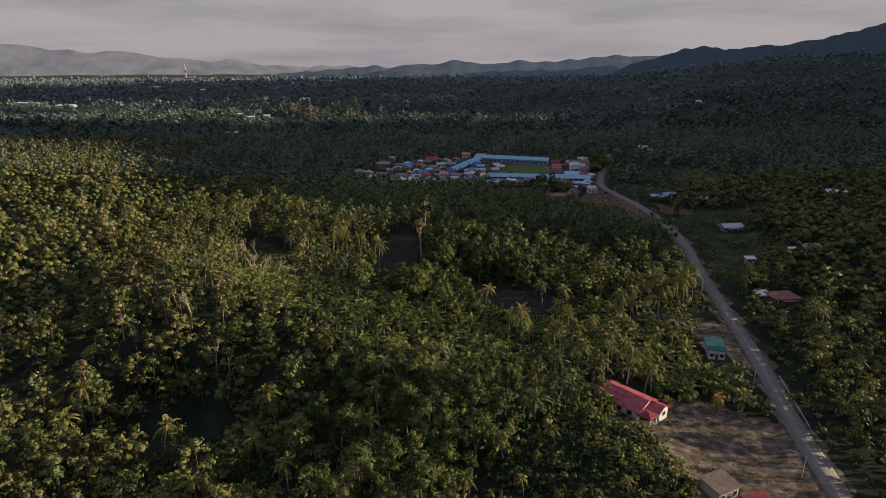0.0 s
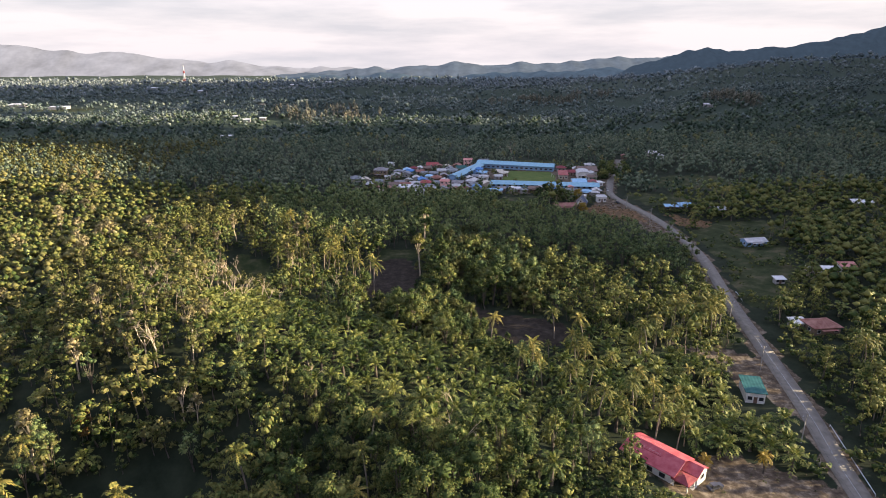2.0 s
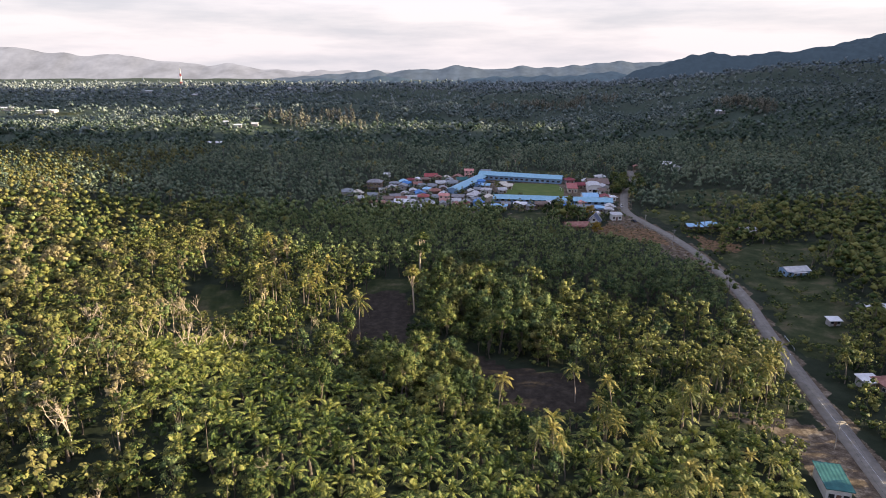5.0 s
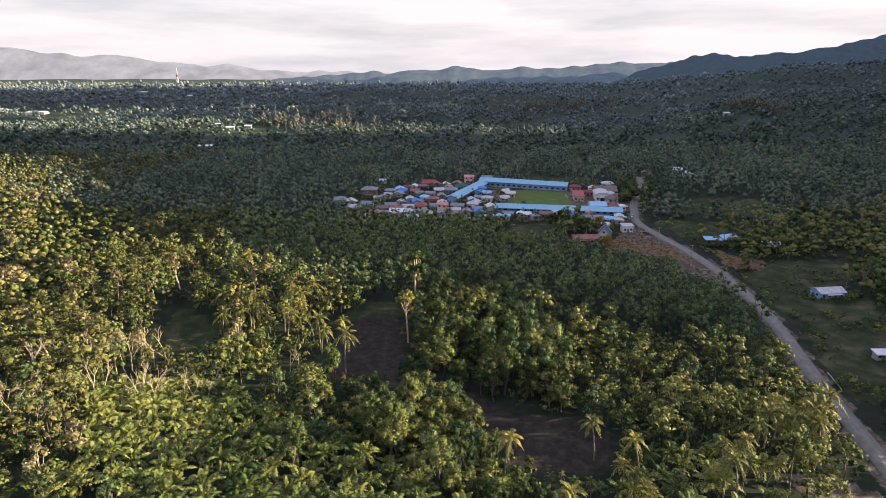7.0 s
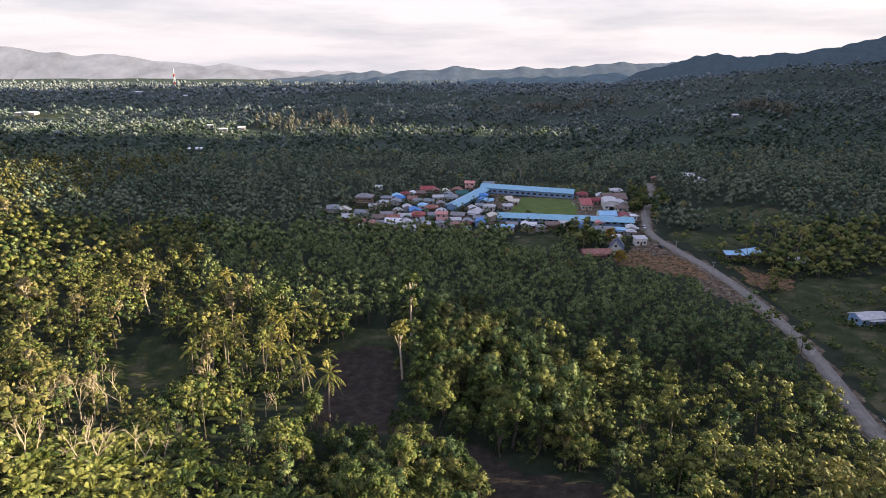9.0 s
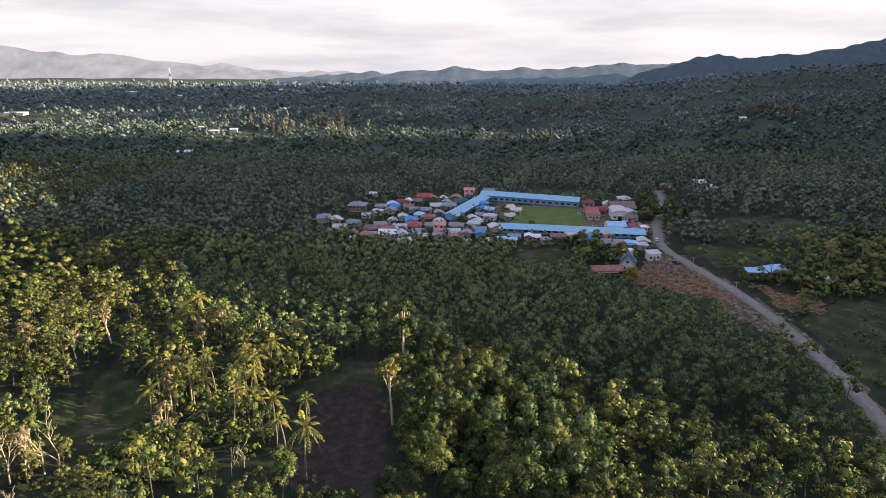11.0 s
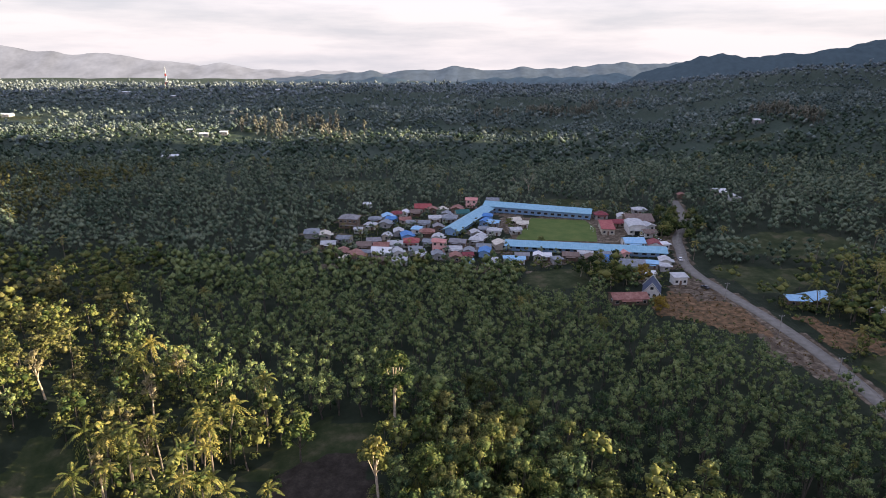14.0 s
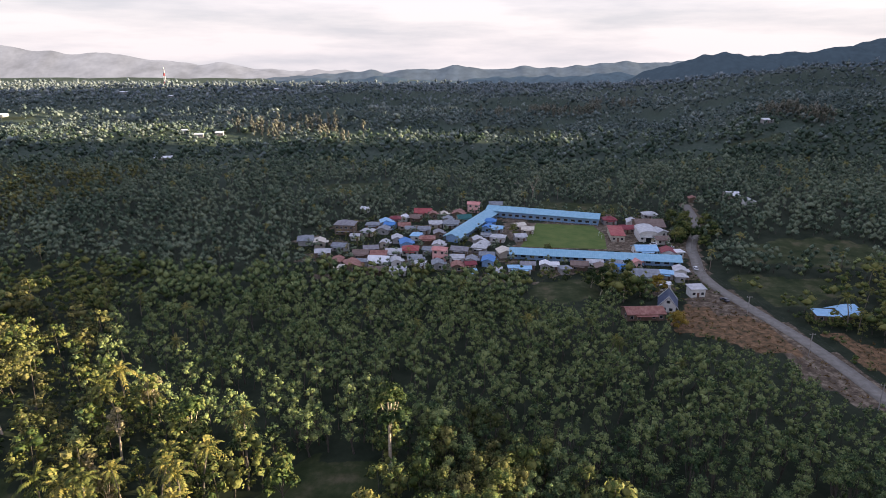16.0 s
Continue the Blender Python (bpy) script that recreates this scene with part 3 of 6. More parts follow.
def palm(seed, tall, fronds, length, droop, lifts, pairs, width, thick, bow, joints=5, sides=7, rib=True):
    """A feather palm: a bowed ringed trunk and a head of fronds."""
    rng = np.random.default_rng(seed)
    wood, crown = Heap(), Heap()
    a = rng.uniform(0, 6.28)
    spine = [np.array([bow * math.cos(a) * (k / joints) ** 2, bow * math.sin(a) * (k / joints) ** 2, -0.4 + (tall + 0.4) * k / joints]) for k in range(joints + 1)]
    for k in range(joints):
        wood.add(*tube(spine[k], spine[k + 1], thick * (1.25 - 0.5 * k / joints), thick * (1.25 - 0.5 * (k + 1) / joints), sides))
    for k in range(fronds):
        t = k / max(1, fronds - 1)
        f = frond(rng, spine[-1] + (0, 0, 0.2), k * 2.4 + rng.uniform(-0.25, 0.25), radians(lifts[0] + (lifts[1] - lifts[0]) * t + rng.uniform(-8, 8)), length * rng.uniform(0.8, 1.1), droop * rng.uniform(0.8, 1.25), pairs, width, rib)
        crown.add(*f.arrays()[:3])
    return wood, crown


def dead_tree(seed, tall):
    """A leafless bleached tree: trunk, forks and twigs."""
    rng = np.random.default_rng(seed)
    wood, twigs = Heap(), Heap()

    def grow(a, d, length, r, depth):
        b = a + d * length
        (wood if depth > 1 else twigs).add(*tube(a, b, r, r * 0.6, 5 if depth > 1 else 4))
        if depth:
            for _ in range(rng.integers(2, 4)):
                e = d + rng.normal(size=3) * 0.42 + (0, 0, 0.12)
                grow(a + d * length * rng.uniform(0.6, 1.0), e / np.linalg.norm(e), length * rng.uniform(0.5, 0.72), r * 0.55, depth - 1)

    grow(np.array([0, 0, -0.5]), np.array([0.05, 0.02, 1.0]), tall * 0.5, 0.017 * tall, 4)
    return wood, twigs


def banana(seed):
    rng = np.random.default_rng(seed)
    wood, crown = Heap(), Heap()
    for k in range(3):
        c = rng.normal(size=2) * 0.7
        t = rng.uniform(1.6, 2.6)
        wood.add(*tube((c[0], c[1], -0.2), (c[0], c[1], t), 0.16, 0.11))
        for j in range(8):
            a, L = j * 2.4 + k, rng.uniform(1.6, 2.4)
            d, s = np.array([math.cos(a), math.sin(a), 0]), np.array([-math.sin(a), math.cos(a), 0])
            p = np.array([c[0], c[1], t])
            m1, m2 = p + d * L * 0.5 + (0, 0, L * 0.55), p + d * L + (0, 0, L * 0.25)
            wv = s * 0.36
            crown.add(np.array([p, m1 - wv, m1 + (0, 0, -0.1), m1 + wv, m2]), np.array([[0, 1, 4, 2], [0, 2, 4, 3]]))
    return wood, crown


# each kind in three variants: close by, in the stand, and round the village
KINDS = {
    "broadleaf_tree": dict(
        near=[broadleaf(11, 13, 4.2, 14, 84, 0.38, 0.25), broadleaf(12, 10, 3.5, 12, 80, 0.36, 0.2), broadleaf(13, 15, 3.5, 15, 74, 0.38, 0.3, 0.9), broadleaf(10, 12, 2.3, 13, 70, 0.34, 0.12, 1.15), broadleaf(14, 7.5, 3.3, 11, 80, 0.34, 0.15)],
        mid=[broadleaf(15, 12.5, 4.2, 9, 20, 0.66, 0.18, limbs=1, sides=4), broadleaf(16, 10, 3.5, 9, 18, 0.62, 0.18, limbs=1, sides=4), broadleaf(17, 14, 3.5, 9, 20, 0.64, 0.2, 0.9, limbs=1, sides=4)],
        far=[broadleaf(18, 11, 4.0, 4, 7, 0.85, 0.15, limbs=0, sides=3), broadleaf(19, 9, 3.8, 4, 7, 0.85, 0.15, limbs=0, sides=3), broadleaf(20, 13, 3.6, 4, 7, 0.85, 0.15, 0.9, limbs=0, sides=3)],
        leaf=LEAF_BROAD, bark=BARK, label="broad-leaved tropical tree with a dense lobed green crown", category="tree", group="mixed woodland trees"),
    "rubber_tree": dict(
        near=[broadleaf(21, 12, 2.8, 9, 50, 0.4, 0.18, 1.0), broadleaf(22, 11, 2.6, 9, 50, 0.38, 0.18, 1.0), broadleaf(23, 12.5, 2.7, 9, 50, 0.4, 0.2, 1.1)],
        mid=[broadleaf(24, 12, 2.9, 8, 17, 0.52, 0.18, 1.0, limbs=1, sides=4), broadleaf(25, 11, 2.8, 8, 17, 0.5, 0.18, 1.0, limbs=1, sides=4), broadleaf(26, 12.5, 2.8, 8, 17, 0.52, 0.2, 1.1, limbs=1, sides=4)],
        far=[broadleaf(27, 11, 3.1, 4, 7, 0.8, 0.12, 1.0, limbs=0, sides=3), broadleaf(28, 10, 3.0, 4, 7, 0.8, 0.12, 1.1, limbs=0, sides=3), broadleaf(29, 12.5, 3.0, 4, 7, 0.8, 0.15, 1.2, limbs=0, sides=3)],
        leaf=LEAF_RUBBER, bark=BARK, label="slender dark green plantation tree in a dense stand", category="tree", group="plantation trees"),
    "coconut_palm": dict(
        near=[palm(31, 10, 16, 4.2, 0.8, (-25, 75), 8, 0.75, 0.17, 1.2), palm(32, 8, 15, 4.0, 0.75, (-30, 70), 8, 0.75, 0.17, 0.6), palm(33, 11.5, 16, 4.3, 0.85, (-35, 75), 8, 0.75, 0.17, 2.0)],
        mid=[palm(34, 10, 12, 3.7, 0.75, (-20, 65), 6, 1.0, 0.17, 1.0, 3, 5, False), palm(35, 8.5, 12, 3.6, 0.75, (-25, 60), 6, 1.0, 0.17, 0.6, 3, 5, False)],
        far=[palm(36, 11, 9, 3.8, 0.75, (-20, 60), 3, 1.0, 0.2, 1.0, 2, 4, False), palm(37, 9.5, 9, 3.6, 0.75, (-25, 60), 3, 1.3, 0.2, 0.6, 2, 4, False)],
        leaf=LEAF_PALM, bark=BARK_PALM, label="tall coconut palm with a pale bowed trunk and yellowish fronds", category="palm", group="coconut palms"),
    "oil_palm": dict(
        near=[palm(41, 3.2, 15, 5.2, 0.72, (5, 82), 8, 0.8, 0.42, 0.1, 2, 6), palm(42, 2.4, 14, 4.9, 0.68, (10, 84), 8, 0.8, 0.42, 0.1, 2, 6), palm(43, 4.2, 15, 5.1, 0.75, (0, 82), 8, 0.8, 0.4, 0.2, 2, 6)],
        mid=[palm(44, 3.2, 14, 4.8, 0.7, (0, 80), 6, 1.1, 0.42, 0.1, 1, 5, False), palm(45, 2.6, 14, 4.7, 0.68, (5, 80), 6, 1.1, 0.42, 0.1, 1, 5, False)],
        far=[palm(46, 3.2, 9, 4.3, 0.55, (0, 70), 3, 1.3, 0.4, 0.1, 1, 4, False)],
        leaf=LEAF_OIL, bark=BARK, label="short oil palm with arching dark green fronds", category="palm", group="oil palms"),
}


# ---- buildings ----
HOUSE_SPOTS = []
def tin(name, colour, worn):
    return plain_mat(name, colour, worn, 0.6, 0.6, 0.0, wave=0.9, fine=5.0, spec=0.2)


ROOFS = {
    "blue": tin("blue_tin", (0.05, 0.17, 0.40), (0.09, 0.24, 0.48)),
    "sky": tin("pale_blue_tin", (0.22, 0.42, 0.58), (0.34, 0.52, 0.66)),
    "school": tin("school_blue_tin", (0.19, 0.37, 0.46), (0.28, 0.46, 0.55)),
    "slate": tin("slate_tin", (0.15, 0.165, 0.18), (0.28, 0.295, 0.30)),
    "grey": tin("grey_tin", (0.17, 0.16, 0.16), (0.28, 0.27, 0.27)),
    "pale": tin("weathered_tin", (0.34, 0.345, 0.34), (0.54, 0.53, 0.51)),
    "white": tin("white_tin", (0.58, 0.58, 0.57), (0.72, 0.72, 0.70)),
    "cream": tin("cream_tin", (0.48, 0.43, 0.34), (0.62, 0.57, 0.47)),
    "rust": tin("rusty_tin", (0.19, 0.075, 0.055), (0.34, 0.18, 0.14)),
    "red": tin("red_tin", (0.25, 0.045, 0.045), (0.36, 0.10, 0.09)),
    "crimson": tin("crimson_tin", (0.31, 0.055, 0.07), (0.43, 0.12, 0.13)),
    "salmon": tin("salmon_tin", (0.46, 0.18, 0.15), (0.58, 0.29, 0.25)),
    "maroon": tin("maroon_tin", (0.16, 0.03, 0.04), (0.25, 0.06, 0.06)),
    "brown": tin("brown_tin", (0.13, 0.09, 0.07), (0.22, 0.16, 0.13)),
    "teal": tin("teal_tin", (0.018, 0.085, 0.08), (0.035, 0.13, 0.12)),
    "ink": tin("dark_blue_tin", (0.045, 0.06, 0.10), (0.09, 0.11, 0.16)),
}
ROOF_WORDS = {"blue": "blue", "sky": "pale blue", "school": "bright blue", "slate": "slate grey", "grey": "grey", "pale": "weathered grey", "white": "white", "cream": "cream", "rust": "rust-red", "red": "red", "crimson": "crimson", "salmon": "salmon pink", "maroon": "dark maroon", "brown": "brown", "teal": "green", "ink": "dark blue-grey"}
WALLS = {
    "white": plain_mat("white_render", (0.52, 0.51, 0.48), (0.70, 0.69, 0.65), 0.7, 0.85),
    "cream": plain_mat("cream_render", (0.34, 0.30, 0.24), (0.46, 0.41, 0.33), 0.7, 0.85),
    "timber": plain_mat("brown_boards", (0.12, 0.085, 0.06), (0.22, 0.16, 0.11), 0.9, 0.85),
    "pink": plain_mat("pink_render", (0.62, 0.36, 0.32), (0.72, 0.46, 0.42), 0.7, 0.85),
    "blue": plain_mat("blue_boards", (0.16, 0.28, 0.46), (0.28, 0.42, 0.58), 0.7, 0.85),
    "grey": plain_mat("bare_block", (0.26, 0.25, 0.24), (0.40, 0.39, 0.37), 0.7, 0.9),
}
WALL_WORDS = {"white": "white", "cream": "cream", "timber": "brown timber", "pink": "pink", "blue": "blue", "grey": "bare grey"}
GLASS = plain_mat("dark_glass", (0.015, 0.018, 0.022), (0.04, 0.045, 0.05), 0.5, 0.15, spec=0.6)
DOOR = plain_mat("door_paint", (0.10, 0.06, 0.04), (0.18, 0.11, 0.08), 0.8, 0.7)
CONCRETE = plain_mat("concrete", (0.38, 0.37, 0.35), (0.55, 0.54, 0.51), 0.6, 0.9)
STEEL = plain_mat("galvanised_steel", (0.38, 0.40, 0.42), (0.52, 0.54, 0.55), 2.0, 0.5, 0.6)


def gable_roof(w, d, z, rise, eave, thick=0.16):
    """Two sloping sheets with thickness; the ridge runs along x."""
    bm = bmesh.new()
    x, y = w / 2 + eave, d / 2 + eave
    drop = rise * eave / (d / 2)
    for s in (-1, 1):
        low, high = z - drop, z + rise
        pts = [(-x, s * y, low), (x, s * y, low), (x, 0, high), (-x, 0, high)]
        a = [bm.verts.new(p) for p in pts]
        b = [bm.verts.new((p[0], p[1], p[2] - thick)) for p in pts]
        if s > 0:
            a.reverse(), b.reverse()
        bm.faces.new(a)
        bm.faces.new(b[::-1])
        for i in range(4):
            j = (i + 1) % 4
            bm.faces.new((a[j], a[i], b[i], b[j]))
    return bm


def hip_roof(w, d, z, rise, eave, thick=0.18):
    bm = bmesh.new()
    x, y, r = w / 2 + eave, d / 2 + eave, max(0.05, (w - d) / 2)
    base = [bm.verts.new(p) for p in ((-x, -y, z), (x, -y, z), (x, y, z), (-x, y, z))]
    low = [bm.verts.new((v.co.x, v.co.y, z - thick)) for v in base]
    t0, t1 = bm.verts.new((-r, 0, z + rise)), bm.verts.new((r, 0, z + rise))
    bm.faces.new((base[0], base[1], t1, t0))
    bm.faces.new((base[2], base[3], t0, t1))
    bm.faces.new((base[1], base[2], t1))
    bm.faces.new((base[3], base[0], t0))
    bm.faces.new(low[::-1])
    for i in range(4):
        j = (i + 1) % 4
        bm.faces.new((base[j], base[i], low[i], low[j]))
    return bm


def gable_body(w, d, z0, z1, rise):
    """Walls closed up to the ridge at both ends."""
    bm = bmesh.new()
    x, y = w / 2, d / 2
    low = [bm.verts.new(p) for p in ((-x, -y, z0), (x, -y, z0), (x, y, z0), (-x, y, z0))]
    top = [bm.verts.new(p) for p in ((-x, -y, z1), (x, -y, z1), (x, y, z1), (-x, y, z1))]
    e0, e1 = bm.verts.new((-x, 0, z1 + rise - 0.2)), bm.verts.new((x, 0, z1 + rise - 0.2))
    bm.faces.new(low[::-1])
    bm.faces.new((low[0], low[1], top[1], top[0]))
    bm.faces.new((low[2], low[3], top[3], top[2]))
    bm.faces.new((low[1], low[2], top[2], e1, top[1]))
    bm.faces.new((low[3], low[0], top[0], e0, top[3]))
    bm.faces.new((top[0], top[1], e1, e0))
    bm.faces.new((top[2], top[3], e0, e1))
    return bm


def window(parent, x, z, face_y, w=1.2, h=1.1, side=-1):
    """A window in a wall that faces along y: a frame round a dark pane."""
    y = face_y + side * 0.05
    f = part("window", boxes((x - w / 2 - 0.08, x - w / 2, y - 0.07, y + 0.07, z - 0.08, z + h + 0.08), (x + w / 2, x + w / 2 + 0.08, y - 0.07, y + 0.07, z - 0.08, z + h + 0.08), (x - w / 2, x + w / 2, y - 0.07, y + 0.07, z + h, z + h + 0.08), (x - w / 2, x + w / 2, y - 0.07, y + 0.07, z - 0.08, z)), CONCRETE, parent)
    part("pane", boxes((x - w / 2, x + w / 2, y - 0.02, y + 0.02, z, z + h)), GLASS, f)


def side_window(parent, y, z, face_x, w=1.2, h=1.1, side=1):
    x = face_x + side * 0.05
    f = part("window", boxes((x - 0.07, x + 0.07, y - w / 2 - 0.08, y - w / 2, z - 0.08, z + h + 0.08), (x - 0.07, x + 0.07, y + w / 2, y + w / 2 + 0.08, z - 0.08, z + h + 0.08), (x - 0.07, x + 0.07, y - w / 2, y + w / 2, z + h, z + h + 0.08), (x - 0.07, x + 0.07, y - w / 2, y + w / 2, z - 0.08, z)), CONCRETE, parent)
    part("pane", boxes((x - 0.02, x + 0.02, y - w / 2, y + w / 2, z, z + h)), GLASS, f)


def house(x, y, w, roof, d=None, wall="white", turn=0.0, storeys=1, kind="gable", label=""):
    """A village house: plastered or boarded walls, a tin roof, windows, a door and a porch roof."""
    d = d or w * 0.72
    root = tagged(new("house"), label or f"{'two-storey' if storeys > 1 else 'small'} village house with {ROOF_WORDS[roof]} tin roof, {WALL_WORDS[wall]} walls", "house", "village houses")
    root.matrix_basis = pose(x, y, floor_z(x, y) - 0.1, 0, 0, turn)
    top = 2.9 * storeys + 0.1
    rise = d * (0.2 if kind == "gable" else 0.24)
    if kind == "hip":
        part("wall", boxes((-w / 2, w / 2, -d / 2, d / 2, -0.5, top)), WALLS[wall], root)
        part("roof", hip_roof(w, d, top, rise, 0.6), ROOFS[roof], root)
    else:
        part("wall", gable_body(w, d, -0.5, top, rise), WALLS[wall], root)
        part("roof", gable_roof(w, d, top + 0.02, rise, 0.55), ROOFS[roof], root)
    n = max(2, int(w / 2.6))
    for s in range(storeys):
        for k in range(n):
            px = -w / 2 + (k + 0.5) * w / n
            if s == 0 and k == n // 2:
                part("door", boxes((px - 0.5, px + 0.5, -d / 2 - 0.06, -d / 2 + 0.04, 0, 2.05)), DOOR, root)
            else:
                window(root, px, 2.9 * s + 1.0, -d / 2)
        side_window(root, -d * 0.15, 2.9 * s + 1.0, w / 2)
        side_window(root, -d * 0.15, 2.9 * s + 1.0, -w / 2, side=-1)
    part("porch_roof", boxes((-w * 0.3, w * 0.3, -d / 2 - 1.8, -d / 2 - 0.0, 2.35, 2.45)), ROOFS[roof], root)
    for s in (-1, 1):
        part("post", boxes((s * w * 0.28 - 0.06, s * w * 0.28 + 0.06, -d / 2 - 1.75, -d / 2 - 1.63, -0.5, 2.35)), DOOR, root)
    HOUSE_SPOTS.append((x, y, max(w, d) / 2 + 1))
    return root


def school_block(x0, y0, x1, y1, deep, storeys, label):
    """A long classroom block between two ends of its axis."""
    length = math.hypot(x1 - x0, y1 - y0)
    root = tagged(new("school_building"), label, "school", "school blocks")
    root.matrix_basis = pose((x0 + x1) / 2, (y0 + y1) / 2, floor_z((x0 + x1) / 2, (y0 + y1) / 2), 0, 0, math.degrees(math.atan2(y1 - y0, x1 - x0)))
    top = 3.1 * storeys
    part("wall", gable_body(length, deep - 2.2, -0.4, top, deep * 0.17), WALLS["blue"], root)
    part("roof", gable_roof(length, deep, top + 0.05, deep * 0.2, 0.7, 0.2), ROOFS["school"], root)
    n = int(length / 4)
    for s in range(int(storeys)):
        for k in range(n):
            px = -length / 2 + (k + 0.5) * length / n
            window(root, px, 3.1 * s + 1.1, -(deep - 2.2) / 2, 2.2, 1.2)
            window(root, px, 3.1 * s + 1.1, (deep - 2.2) / 2, 2.2, 1.2, 1)
    for k in range(n + 1):
        px = -length / 2 + 0.15 + k * (length - 0.3) / n
        for s in (-1, 1):
            part("post", boxes((px - 0.12, px + 0.12, s * deep / 2 - 0.12, s * deep / 2 + 0.12, -0.4, top)), WALLS["blue"], root)
    return root


school_block(7, 36, 33, 93, 9, 1, "long single-storey school block with a bright blue tin roof")
school_block(31, 95, 95, 74, 10, 1.4, "tall school block with a bright blue roof beside the field")
school_block(36, 12, 115, 0, 9, 1, "long school block with a faded blue tin roof beside the field")

# the playing field
PITCH = plain_mat("playing_field_grass", (0.075, 0.115, 0.03), (0.125, 0.15, 0.045), 0.15, 0.95, fine=2.0, bump=0.3, spec=0.1)
bm = bmesh.new()
edge = [bm.verts.new((px, py, 0.12 + floor_z(70, 50))) for px, py in ((43, 28), (87, 24), (96, 68), (58, 74))]
face = bm.faces.new(edge)
low = bmesh.ops.extrude_face_region(bm, geom=[face])
bmesh.ops.translate(bm, verts=[v for v in low["geom"] if isinstance(v, bmesh.types.BMVert)], vec=(0, 0, -0.9))
bmesh.ops.recalc_face_normals(bm, faces=bm.faces)
pitch = part("playing_field", bm, PITCH, None)
tagged(pitch, "mown green school playing field", "field", kind="structure")
house(-70, 32, 8.9, "slate", 7.6, "grey", 100, 1, "hip")
house(-62, 29, 7.2, "cream", 5.5, "cream", 100, 1, "gable")
house(-52, 53, 10.6, "grey", 8.5, "timber", -6, 2, "hip")
house(-39, 49, 6.3, "pale", 5.6, "cream", -15, 1, "hip")
house(-45, 40, 4.5, "pale", 3.6, "white", 0, 1, "gable")
house(-47, 101, 4.7, "white", 4.1, "white", -15, 1, "gable")
house(-31, 69, 6.7, "sky", 6.3, "grey", 100, 1, "gable")
house(-26, 76, 6.2, "maroon", 5.1, "cream", -8, 1, "hip")
house(-21, 80, 5.0, "white", 4.0, "white", 80, 1, "gable")
house(-28, 63, 6.0, "blue", 5.1, "blue", -15, 1, "gable")
house(-31, 53, 6.4, "slate", 6.1, "grey", 80, 1, "gable")
house(-16, 55, 5.2, "slate", 4.6, "grey", 0, 1, "gable")
house(-28, 28, 4.9, "pale", 3.8, "cream", 80, 1, "gable")
house(-17, 28, 8.1, "blue", 5.8, "blue", 100, 1, "gable")
house(-12, 41, 6.2, "sky", 5.0, "white", 80, 1, "hip")
house(-6, 35, 7.7, "rust", 6.1, "timber", 0, 1, "hip")
house(-0, 25, 6.3, "pale", 5.2, "white", 80, 1, "gable")
house(-14, 16, 7.8, "red", 7.3, "white", 0, 1, "hip")
house(-22, 12, 7.2, "pale", 6.8, "grey", 0, 1, "gable")
house(-4, 16, 6.4, "slate", 5.1, "grey", -15, 1, "gable")
house(-29, 9, 7.6, "rust", 6.5, "timber", 0, 1, "gable")
house(-28, 0, 9.4, "white", 7.6, "white", -6, 1, "gable")
house(-38, 10, 7.2, "brown", 6.4, "timber", 0, 1, "gable")
house(-36, -2, 5.0, "slate", 3.6, "grey", -8, 1, "gable")
house(-40, -7, 8.3, "rust", 7.1, "timber", 95, 1, "gable")
house(-45, -11, 4.3, "cream", 4.1, "cream", 0, 1, "hip")
house(-20, -1, 5.9, "pale", 4.6, "white", 100, 1, "gable")
house(-11, 2, 6.9, "slate", 6.3, "grey", 95, 1, "hip")
house(1, 7, 6.5, "salmon", 4.7, "pink", -15, 2, "gable")
house(-8, -5, 4.9, "pale", 3.8, "white", -8, 1, "gable")
house(-10, 93, 10.3, "red", 9.0, "cream", 0, 1, "gable")
house(-4, 88, 5.7, "rust", 5.0, "timber", 95, 1, "gable")
house(22, 102, 7.3, "salmon", 5.2, "pink", -8, 2, "gable")
house(15, 79, 8.1, "teal", 7.3, "cream", 12, 1, "gable")
house(7, 66, 8.4, "slate", 7.7, "grey", -8, 1, "hip")
house(3, 88, 4.8, "cream", 4.1, "cream", 95, 1, "gable")
house(12, 90, 7.7, "rust", 6.3, "timber", 80, 1, "gable")
house(11, 16, 8.3, "grey", 5.9, "timber", -15, 1, "gable")
house(21, 20, 6.8, "pale", 5.7, "grey", -15, 1, "hip")
house(16, 1, 5.4, "slate", 4.5, "grey", 80, 1, "gable")
house(24, 0, 7.4, "blue", 5.4, "blue", 80, 1, "gable")
house(15, -6, 4.8, "maroon", 4.4, "cream", 12, 1, "gable")
house(15, -16, 4.7, "sky", 3.6, "grey", 0, 1, "hip")
house(32, 38, 7.3, "pale", 5.2, "white", -15, 1, "hip")
house(33, 13, 7.2, "cream", 6.5, "cream", 100, 1, "gable")
house(35, -11, 4.8, "sky", 3.6, "white", 0, 1, "hip")
house(40, -12, 4.8, "sky", 3.9, "white", 0, 1, "gable")
house(50, -6, 4.9, "white", 4.2, "grey", 80, 1, "gable")
house(54, -6, 4.2, "white", 3.6, "grey", 0, 1, "gable")
house(58, -12, 4.3, "slate", 4.1, "grey", 100, 1, "hip")
house(66, -6, 7.5, "brown", 5.8, "timber", -8, 1, "gable")
house(75, -10, 6.3, "brown", 5.0, "timber", 80, 1, "gable")
house(84, -10, 6.4, "blue", 5.4, "blue", -8, 1, "gable")
house(92, -19, 11.7, "slate", 9.5, "grey", -6, 1, "gable")
